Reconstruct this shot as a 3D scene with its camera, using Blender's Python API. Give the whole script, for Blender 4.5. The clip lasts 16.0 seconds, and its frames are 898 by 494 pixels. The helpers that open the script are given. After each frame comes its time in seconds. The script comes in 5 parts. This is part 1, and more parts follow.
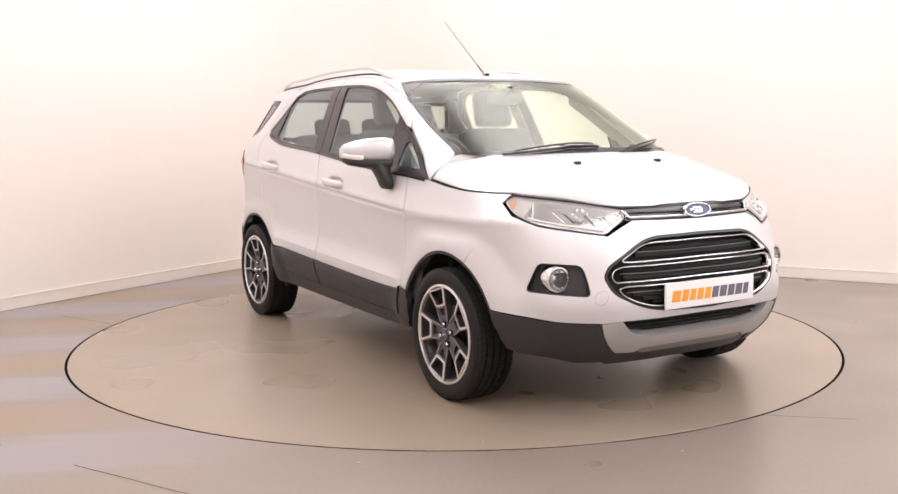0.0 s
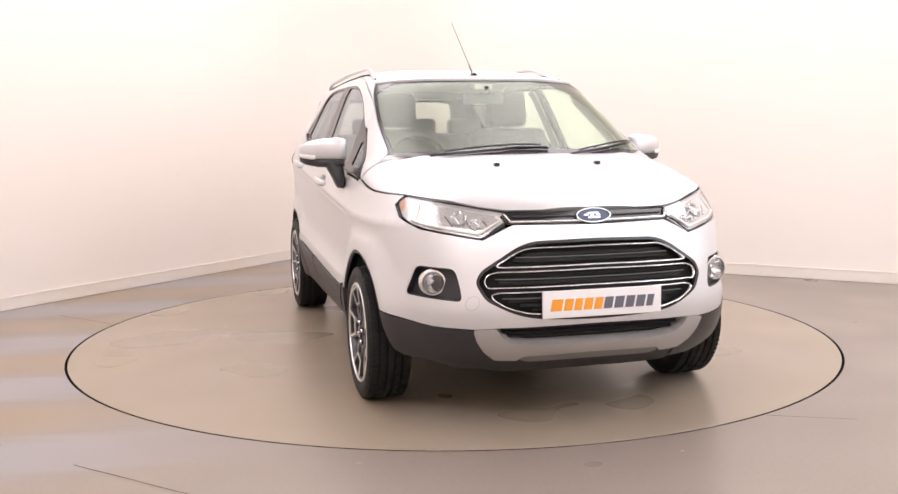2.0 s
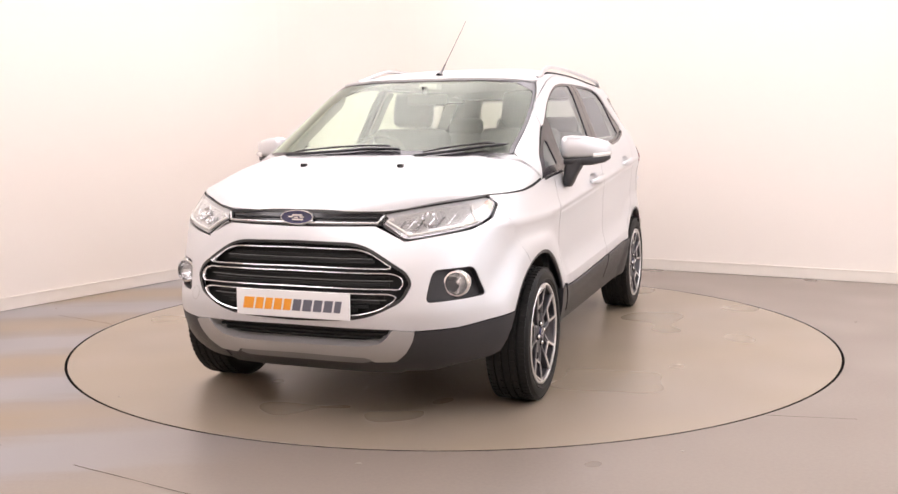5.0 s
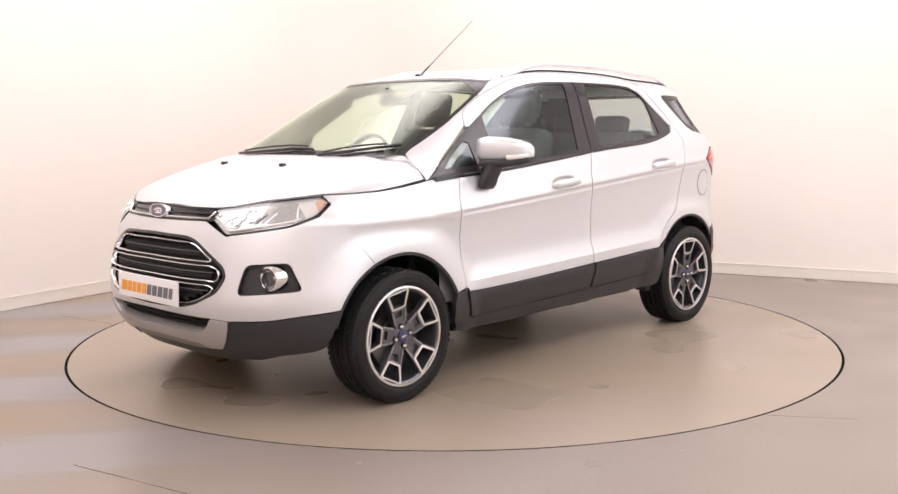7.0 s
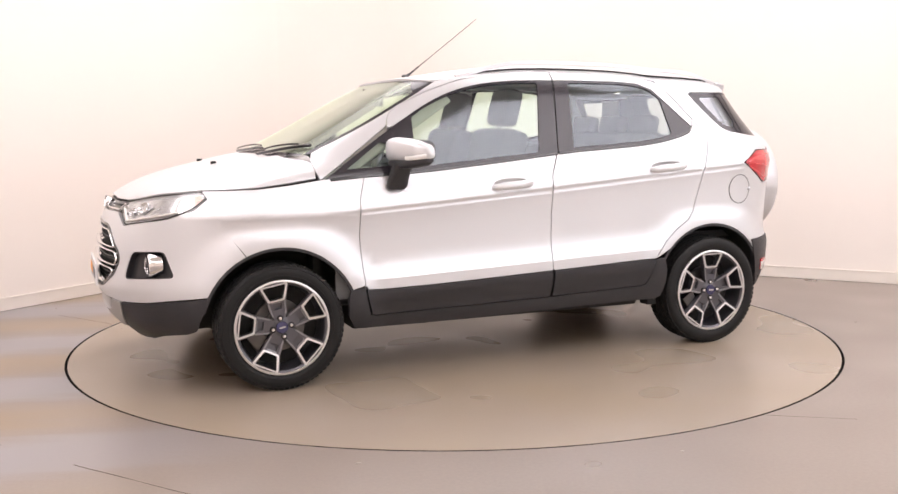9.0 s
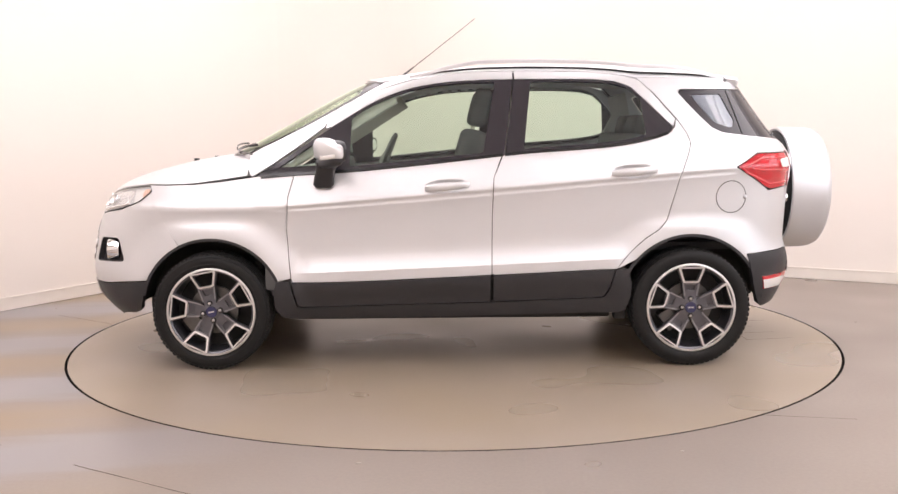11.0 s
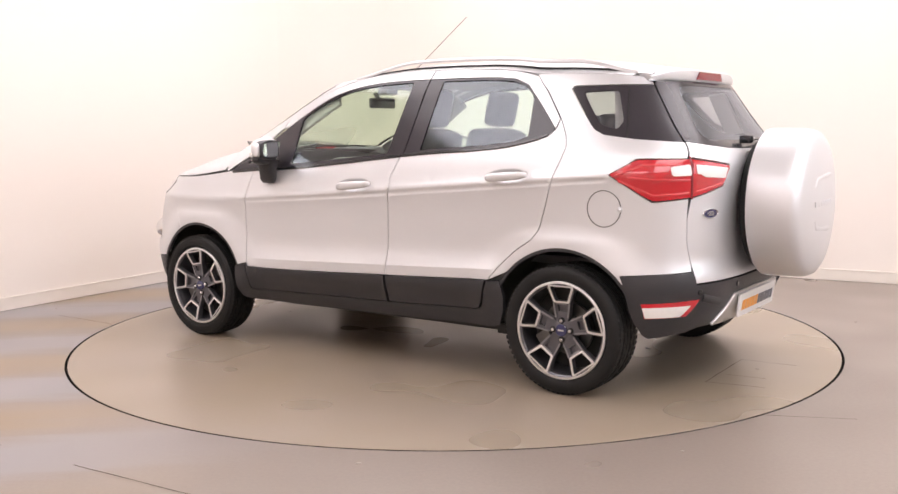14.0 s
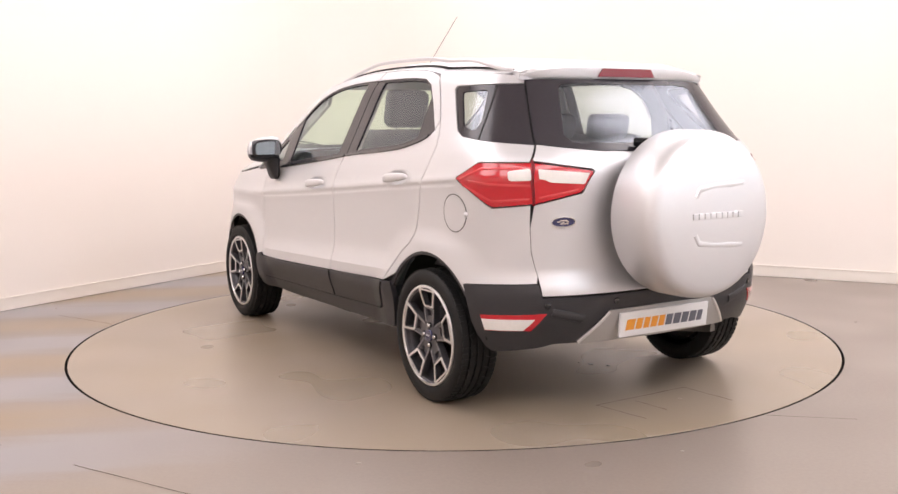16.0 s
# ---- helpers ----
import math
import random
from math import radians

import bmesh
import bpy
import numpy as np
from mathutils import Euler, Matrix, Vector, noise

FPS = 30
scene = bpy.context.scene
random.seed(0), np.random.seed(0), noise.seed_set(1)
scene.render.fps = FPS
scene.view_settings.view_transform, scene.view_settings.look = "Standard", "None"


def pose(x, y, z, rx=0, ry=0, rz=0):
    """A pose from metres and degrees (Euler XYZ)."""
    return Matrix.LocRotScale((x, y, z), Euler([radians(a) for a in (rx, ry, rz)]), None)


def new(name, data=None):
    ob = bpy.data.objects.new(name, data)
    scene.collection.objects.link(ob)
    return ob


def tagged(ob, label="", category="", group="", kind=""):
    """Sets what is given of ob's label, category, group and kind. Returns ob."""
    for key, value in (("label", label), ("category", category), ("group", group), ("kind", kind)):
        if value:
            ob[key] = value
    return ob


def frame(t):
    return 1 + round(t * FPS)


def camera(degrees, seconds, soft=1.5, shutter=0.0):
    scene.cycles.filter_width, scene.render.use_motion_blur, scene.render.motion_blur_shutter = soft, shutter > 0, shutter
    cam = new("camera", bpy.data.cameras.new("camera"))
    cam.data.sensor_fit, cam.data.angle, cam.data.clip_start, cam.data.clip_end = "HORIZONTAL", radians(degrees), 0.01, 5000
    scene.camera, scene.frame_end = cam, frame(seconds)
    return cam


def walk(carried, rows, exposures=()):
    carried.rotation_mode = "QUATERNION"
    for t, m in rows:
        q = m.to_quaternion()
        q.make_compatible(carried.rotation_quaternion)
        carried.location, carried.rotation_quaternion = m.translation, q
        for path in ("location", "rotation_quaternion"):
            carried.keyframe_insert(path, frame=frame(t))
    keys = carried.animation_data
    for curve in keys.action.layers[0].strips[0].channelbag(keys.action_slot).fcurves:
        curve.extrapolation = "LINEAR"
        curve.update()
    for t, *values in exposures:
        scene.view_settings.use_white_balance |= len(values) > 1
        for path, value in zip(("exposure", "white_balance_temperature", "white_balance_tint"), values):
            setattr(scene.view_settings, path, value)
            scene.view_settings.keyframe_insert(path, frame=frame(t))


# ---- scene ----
import collections

cam = camera(49.23, 16.0, soft=1.5)
EYE = pose(0, -6.042, 1.279, 90 - 6.984, 0, 0.229) @ pose(0, 0, 0, 0, 0, -0.56)
walk(cam, [(0, EYE), (16, EYE)])

# ---- light ----
world = bpy.data.worlds.new("world")
scene.world = world
world.use_nodes = True
world.node_tree.nodes["Background"].inputs[0].default_value = (.9, .93, 1, 1)
world.node_tree.nodes["Background"].inputs[1].default_value = .3
scene.view_settings.exposure = 0.32
DAY = 1.15        # brightness of the daylight outside the high window
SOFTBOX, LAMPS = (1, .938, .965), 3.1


# ---- materials ----
def material(name, color, rough=.5, metal=0.0, coat=0.0, grain=0.0, grain_size=60, bump=0.0, bump_size=200, spec=.5, emit=0.0, stain=None, stain_size=1.5):
    """A principled material with grain and broad stains in its colour, uneven gloss and fine relief."""
    m = bpy.data.materials.new(name)
    m.use_nodes = True
    nt = m.node_tree
    b = nt.nodes["Principled BSDF"]
    b.inputs["Base Color"].default_value = (*color, 1)
    b.inputs["Roughness"].default_value = rough
    b.inputs["Metallic"].default_value = metal
    b.inputs["Coat Weight"].default_value = coat
    b.inputs["Coat Roughness"].default_value = .04
    b.inputs["Specular IOR Level"].default_value = spec
    if emit:
        b.inputs["Emission Color"].default_value = (*color, 1)
        b.inputs["Emission Strength"].default_value = emit
    if grain or stain:
        co = nt.nodes.new("ShaderNodeTexCoord")
        mix = nt.nodes.new("ShaderNodeMix")
        mix.data_type = "RGBA"
        n1 = nt.nodes.new("ShaderNodeTexNoise")
        n1.inputs["Scale"].default_value, n1.inputs["Detail"].default_value = grain_size, 6
        nt.links.new(co.outputs["Object"], n1.inputs["Vector"])
        mix.inputs[6].default_value = (*[c * (1 - grain) for c in color], 1)
        mix.inputs[7].default_value = (*[min(1, c * (1 + grain)) for c in color], 1)
        nt.links.new(n1.outputs[0], mix.inputs[0])
        out = mix.outputs[2]
        if stain:
            n2 = nt.nodes.new("ShaderNodeTexNoise")
            n2.inputs["Scale"].default_value, n2.inputs["Detail"].default_value, n2.inputs["Distortion"].default_value = stain_size, 8, .6
            nt.links.new(co.outputs["Object"], n2.inputs["Vector"])
            ramp = nt.nodes.new("ShaderNodeMapRange")
            ramp.inputs[1].default_value, ramp.inputs[2].default_value = .42, .68
            nt.links.new(n2.outputs[0], ramp.inputs[0])
            m2 = nt.nodes.new("ShaderNodeMix")
            m2.data_type = "RGBA"
            m2.inputs[7].default_value = (*stain, 1)
            nt.links.new(ramp.outputs[0], m2.inputs[0])
            nt.links.new(out, m2.inputs[6])
            out = m2.outputs[2]
        nt.links.new(out, b.inputs["Base Color"])
    if bump:
        co2 = nt.nodes.new("ShaderNodeTexCoord")
        n3 = nt.nodes.new("ShaderNodeTexNoise")
        n3.inputs["Scale"].default_value, n3.inputs["Detail"].default_value = bump_size, 4
        nt.links.new(co2.outputs["Object"], n3.inputs["Vector"])
        bp = nt.nodes.new("ShaderNodeBump")
        bp.inputs["Strength"].default_value, bp.inputs["Distance"].default_value = bump, .002
        nt.links.new(n3.outputs[0], bp.inputs["Height"])
        nt.links.new(bp.outputs[0], b.inputs["Normal"])
    return m


def glass_material(name, tint, gloss_tint=(1, 1, 1), gloss=.07, rough=0.0):
    """A thin pane: tinted see-through with a mirror gloss that grows at a grazing view."""
    m = bpy.data.materials.new(name)
    m.use_nodes = True
    nt = m.node_tree
    nt.nodes.remove(nt.nodes["Principled BSDF"])
    tr, gl, lw, pw, mr, mx = (nt.nodes.new(k) for k in ("ShaderNodeBsdfTransparent", "ShaderNodeBsdfGlossy", "ShaderNodeLayerWeight", "ShaderNodeMath", "ShaderNodeMapRange", "ShaderNodeMixShader"))
    tr.inputs[0].default_value = (*tint, 1)
    gl.inputs["Color"].default_value, gl.inputs["Roughness"].default_value = (*gloss_tint, 1), rough
    lw.inputs["Blend"].default_value = .5
    pw.operation = "POWER"
    pw.inputs[1].default_value = 4.5
    mr.inputs[3].default_value, mr.inputs[4].default_value = gloss, 1.0
    nt.links.new(lw.outputs["Facing"], pw.inputs[0])
    nt.links.new(pw.outputs[0], mr.inputs[0])
    nt.links.new(mr.outputs[0], mx.inputs[0])
    nt.links.new(tr.outputs[0], mx.inputs[1])
    nt.links.new(gl.outputs[0], mx.inputs[2])
    nt.links.new(mx.outputs[0], nt.nodes["Material Output"].inputs[0])
    return m


PAINT = material("silver_paint", (.70, .70, .716), .42, .6, coat=.2, grain=.04, grain_size=900)
CLAD = material("black_grained_plastic", (.027, .026, .029), .42, bump=.25, bump_size=500, grain=.15, grain_size=25)
GLOSSBLACK = material("gloss_black_trim", (.012, .012, .014), .18, coat=.3)
PILLAR = material("pillar_film", (.030, .026, .032), .2, grain=.1, grain_size=80, spec=.5)
# near-black: painted shade for gaps and wells, also used for gaskets
SEAM = material("seam_shadow_rubber", (.012, .012, .012), .8)
CHROME = material("chrome", (.84, .84, .85), .12, 1.0)
RAIL = material("rail_silver", (.58, .565, .575), .35, .5, grain=.04, grain_size=200)
SATIN = material("satin_silver_plastic", (.47, .46, .455), .38, .55, grain=.05, grain_size=200)
# satin silver darkened: the shade of the skid recess is in the colour
SKIDSTEP = material("shaded_silver_plastic", (.24, .235, .235), .45, .4, grain=.05, grain_size=200)
RUBBER = material("tyre_rubber", (.010, .0095, .0095), .6, grain=.25, grain_size=35, bump=.2, bump_size=160, spec=.3)
ALLOY = material("grey_alloy", (.13, .127, .14), .32, .7, grain=.06, grain_size=60)
MACHINED = material("machined_alloy", (.80, .79, .79), .30, .85, grain=.05, grain_size=300)
DARK = material("dark_underbody", (.02, .019, .018), .8, grain=.3, grain_size=12)
ARMS = material("dull_alloy", (.28, .275, .29), .4, .75, grain=.06, grain_size=60)
STEEL = material("brake_steel", (.14, .135, .13), .35, .9, grain=.15, grain_size=40)
FABRIC = material("charcoal_fabric", (.085, .085, .09), .9, grain=.2, grain_size=250, bump=.3, bump_size=600)
TRIMGREY = material("grey_interior_plastic", (.15, .15, .15), .6, grain=.1, grain_size=80, bump=.15, bump_size=400)
LINING = material("pale_headlining", (.52, .50, .46), .9, grain=.06, grain_size=120)
GLASS = glass_material("window_glass", (.79, .90, .81), (.86, .92, 1), .09, .10)
SCREEN = glass_material("windscreen_glass", (.82, .90, .76), (.95, 1, .9), .055, .28)
REARGLASS = glass_material("privacy_glass", (.66, .68, .70), (.84, .90, 1), .14, .18)
LENS = glass_material("clear_lens", (.93, .94, .95))
REDLENS = material("red_lens", (.52, .008, .018), .12, coat=1.0, grain=.1, grain_size=30)
PALERED = material("pale_red_lens", (.62, .035, .045), .15, coat=1.0)
DARKRED = material("dark_red_lens", (.20, .012, .02), .25, coat=.2, spec=.3)
WHITELENS = material("white_lens", (.78, .75, .72), .15, coat=1.0, grain=.08, grain_size=70)
AMBER = material("amber_lens", (.76, .46, .34), .2, coat=.5)
REFLECTOR = material("lamp_reflector", (.80, .80, .82), .16, .8, grain=.3, grain_size=55)
HOUSING = material("lamp_housing", (.70, .69, .69), .3, .4, grain=.1, grain_size=40)
PLATE = material("plate_white", (.80, .79, .79), .35, coat=.3, grain=.02)
ORANGE = material("plate_orange", (.85, .34, .035), .45, grain=.08)
PLATEGREY = material("plate_grey", (.13, .13, .16), .45, grain=.08)
NAVY = material("badge_navy", (.03, .03, .09), .2, coat=.8)
MIRROR = material("mirror_glass", (.85, .88, .88), .02, 1.0)
WALL = material("cream_wall_paint", (.81, .745, .686), .75, grain=.012, grain_size=4, bump=.06, bump_size=120, stain=(.80, .733, .672), stain_size=.5)
SKIRT = material("skirting_paint", (.76, .70, .635), .5, grain=.03, grain_size=8)
CEIL = material("ceiling_paint", (.84, .82, .79), .9, grain=.02, grain_size=3)
# ---- helpers for meshes ----
def part(name, bm, mat, parent=None, label=""):
    """Links a bmesh as one mesh object, under a thing or a part if one is given."""
    me = bpy.data.meshes.new(name)
    bm.to_mesh(me)
    bm.free()
    for mm in (mat if isinstance(mat, (list, tuple)) else [mat]):
        me.materials.append(mm)
    ob = new(name, me)
    ob.parent = parent
    if label:
        tagged(ob, label)
    return ob


def soften(ob, angle=35):
    me = ob.data
    me.polygons.foreach_set("use_smooth", [True] * len(me.polygons))
    me.set_sharp_from_angle(angle=radians(angle))
    return ob


def box(bm, x0, y0, z0, x1, y1, z1, bevel=0.0, m=Matrix()):
    g = bmesh.ops.create_cube(bm, size=1)["verts"]
    for v in g:
        v.co = Vector(((v.co.x + .5) * (x1 - x0) + x0, (v.co.y + .5) * (y1 - y0) + y0, (v.co.z + .5) * (z1 - z0) + z0))
    if bevel:
        e = list({e for v in g for e in v.link_edges})
        r = bmesh.ops.bevel(bm, geom=e, offset=bevel, segments=3, profile=.6, affect="EDGES")
        g = list({v for f in r["faces"] for v in f.verts} | {v for v in g if v.is_valid})
    bmesh.ops.transform(bm, matrix=m, verts=g)
    return g


def revolve(bm, profile, n=64, closed=False):
    """Turns (radius, y) pairs round the y axis."""
    rings = []
    for r, y in profile:
        rings.append([bm.verts.new((r * math.cos(2 * math.pi * i / n), y, r * math.sin(2 * math.pi * i / n))) for i in range(n)])
    pairs = list(zip(rings, rings[1:])) + ([(rings[-1], rings[0])] if closed else [])
    for p, q in pairs:
        for i in range(n):
            bm.faces.new((p[i], p[(i + 1) % n], q[(i + 1) % n], q[i]))
    return rings


def inside(poly, pts):
    """Which of the points lie in the polygon."""
    poly, pts = np.asarray(poly, float), np.asarray(pts, float)
    x, y = pts[:, 0], pts[:, 1]
    r = np.zeros(len(pts), bool)
    for (x0, y0), (x1, y1) in zip(poly, np.roll(poly, -1, 0)):
        r ^= ((y0 > y) != (y1 > y)) & (x < (x1 - x0) * (y - y0) / (y1 - y0 + 1e-15) + x0)
    return r


def rounded(poly, r, n=5):
    """The polygon with its corners rounded off; r is one radius or one for each corner."""
    out, k = [], len(poly)
    rs = r if isinstance(r, (list, tuple)) else [r] * k
    for i in range(k):
        p, a, b = (Vector(poly[j % k]).to_2d() for j in (i, i - 1, i + 1))
        la, lb = (a - p).length, (b - p).length
        d = min(rs[i], la * .45, lb * .45)
        if d < 1e-5:
            out.append(tuple(p))
            continue
        s, e = p + (a - p) * d / la, p + (b - p) * d / lb
        for j in range(n + 1):
            t = j / n
            out.append(tuple(s * (1 - t) ** 2 + p * 2 * t * (1 - t) + e * t * t))
    return out


def dense(poly, step, closed=True):
    p = [Vector(q).to_2d() for q in poly]
    out = []
    for a, b in zip(p, p[1:] + (p[:1] if closed else [])):
        n = max(1, math.ceil((b - a).length / step))
        out += [tuple(a.lerp(b, j / n)) for j in range(n)]
    return out + ([] if closed else [tuple(p[-1])])


def triangulate(outline, holes, step, guides=()):
    """Points and triangles that fill the outline but for the holes."""
    from mathutils import geometry
    loops = [dense(outline, step)] + [dense(h, step) for h in holes]
    pts, edges = [], []
    for lp in loops:
        k = len(pts)
        pts += lp
        edges += [(k + i, k + (i + 1) % len(lp)) for i in range(len(lp))]
    arr = np.array(pts)
    lo, hi = arr.min(0), arr.max(0)
    if step < 1:
        gx, gy = np.meshgrid(np.arange(lo[0] + step / 2, hi[0], step), np.arange(lo[1] + step / 2, hi[1], step))
        g = np.stack([gx.ravel(), gy.ravel()], 1)
        g = g[inside(loops[0], g)]
        for h in loops[1:]:
            g = g[~inside(h, g)]
        if len(guides):
            d = np.array(guides, float)
            d = d[inside(loops[0], d)]
            for h in loops[1:]:
                d = d[~inside(h, d)]
            far = np.ones(len(d), bool)
            for q in arr:
                far &= ((d - q) ** 2).sum(1) > (.25 * step) ** 2
            d = d[far]
            far = np.ones(len(g), bool)
            for q in d:
                far &= ((g - q) ** 2).sum(1) > (.6 * step) ** 2
            g = g[far]
            pts = pts + [tuple(q) for q in d]
        if len(g):
            far = np.ones(len(g), bool)
            for q in arr:
                far &= ((g - q) ** 2).sum(1) > (.45 * step) ** 2
            pts = pts + [tuple(q) for q in g[far]]
    v, _, f, *_ = geometry.delaunay_2d_cdt([Vector(q) for q in pts], edges, [], 0, 1e-7)
    v = np.array([tuple(q) for q in v])
    f = np.array([t for t in f if len(t) == 3])
    c = v[f].mean(1)
    ok = inside(loops[0], c)
    for h in loops[1:]:
        ok &= ~inside(h, c)
    return v, f[ok]


def patch(name, outline, skin, mat, parent=None, holes=(), step=.04, lift=0.0, edge=.010, flip=False, label="", mirror=False, guides=()):
    """A sheet cut out of a skin (a map from two numbers to a place), with its edges turned inwards by edge, and smooth analytic normals."""
    v, f = triangulate(outline, holes, step, guides)
    e = 1e-4
    s = -1 if mirror else 1
    q = np.array([1, s, 1])
    p = skin(v[:, 0], v[:, 1]) * q
    du = (skin(v[:, 0] + e, v[:, 1]) - skin(v[:, 0] - e, v[:, 1])) * q
    dv = (skin(v[:, 0], v[:, 1] + e) - skin(v[:, 0], v[:, 1] - e)) * q
    n = np.cross(du, dv)
    if flip:
        n = -n
    if mirror:
        n = -n
    n /= np.linalg.norm(n, axis=1)[:, None] + 1e-12
    p = p + n * lift
    a, b, c = p[f[:, 0]], p[f[:, 1]], p[f[:, 2]]
    wrong = (np.cross(b - a, c - a) * n[f].sum(1)).sum(1) < 0
    f[wrong] = f[wrong][:, ::-1]
    faces = [tuple(int(i) for i in t) for t in f]
    count = collections.Counter()
    for t in faces:
        for i in range(3):
            count[(t[i], t[(i + 1) % 3])] += 1
    rim = [(i, j) for i, j in count if (j, i) not in count]
    k = len(p)
    verts = [tuple(x) for x in p]
    normals = [tuple(n[i]) for t in faces for i in t]
    if edge:
        index = {}
        for i, j in rim:
            for x in (i, j):
                if x not in index:
                    index[x] = len(verts)
                    verts.append(tuple(p[x] - n[x] * edge))
        for i, j in rim:
            faces.append((j, i, index[i], index[j]))
            w = np.cross(p[i] - p[j], n[i])
            w = tuple(-w / (np.linalg.norm(w) + 1e-12))
            normals += [w] * 4
    me = bpy.data.meshes.new(name)
    me.from_pydata(verts, [], faces)
    me.materials.append(mat)
    me.polygons.foreach_set("use_smooth", [True] * len(faces))
    me.normals_split_custom_set(normals)
    ob = new(name, me)
    ob.parent = parent
    if label:
        tagged(ob, label)
    return ob


def bead(bm, pts, ups, w, h, closed=False, round_=False):
    """A bar swept along pts: w wide, standing h high along ups, its foot on the path."""
    pts, ups = [Vector(p) for p in pts], [Vector(u).normalized() for u in ups]
    k, rings = len(pts), []
    for i in range(k):
        a = pts[i - 1] if i or closed else pts[i]
        b = pts[(i + 1) % k] if i < k - 1 or closed else pts[i]
        t = (b - a).normalized()
        s = t.cross(ups[i]).normalized() * w / 2
        u = ups[i] * h
        if round_:
            sec = [(-1, 0), (-.9, .55), (-.5, .92), (0, 1), (.5, .92), (.9, .55), (1, 0)]
        else:
            sec = [(-1, 0), (-1, .75), (-.75, 1), (.75, 1), (1, .75), (1, 0)]
        rings.append([bm.verts.new(pts[i] + s * c + u * d) for c, d in sec])
    n = len(rings[0])
    for p, q in list(zip(rings, rings[1:])) + ([(rings[-1], rings[0])] if closed else []):
        for i in range(n):
            bm.faces.new((p[i], p[(i + 1) % n], q[(i + 1) % n], q[i]))
    if not closed:
        bm.faces.new(rings[0][::-1])
        bm.faces.new(rings[-1])
    return rings


def normals_of(skin, u, v, flip=False):
    u, v = np.asarray(u, float), np.asarray(v, float)
    e = 1e-3
    n = np.cross(skin(u + e, v) - skin(u - e, v), skin(u, v + e) - skin(u, v - e))
    n /= np.linalg.norm(n, axis=-1)[..., None] + 1e-12
    return -n if flip else n


def bar_on(bm, skin, line, w, h, closed=False, step=.02, lift=0.0, flip=False, mirror=False, round_=False):
    """A bar along a line drawn on a skin."""
    d = np.array(dense(line, step, closed))
    p, n = skin(d[:, 0], d[:, 1]), normals_of(skin, d[:, 0], d[:, 1], flip)
    p = p + n * lift
    if mirror:
        p, n = p * [1, -1, 1], n * [1, -1, 1]
    bead(bm, p, n, w, h, closed, round_)


def slab(bm, outline, holes, depth, place, step=5.0):
    """A plate with holes: the outline filled, depth thick; place maps (u, v, d) to a place."""
    v, f = triangulate(outline, holes, step)
    top = [bm.verts.new(place(a, b, 0.0)) for a, b in v]
    low = [bm.verts.new(place(a, b, -depth)) for a, b in v]
    seen = {}
    for t in f:
        i, j, k = (int(x) for x in t)
        (x0, y0), (x1, y1), (x2, y2) = v[i], v[j], v[k]
        if (x1 - x0) * (y2 - y0) - (x2 - x0) * (y1 - y0) < 0:
            j, k = k, j
        bm.faces.new((top[i], top[j], top[k]))
        bm.faces.new((low[k], low[j], low[i]))
        for e in ((i, j), (j, k), (k, i)):
            seen[e] = 1
    for i, j in seen:
        if (j, i) not in seen:
            bm.faces.new((top[j], top[i], low[i], low[j]))


# ---- the studio ----
FLOOR = bpy.data.materials.new("worn_floor_paint")


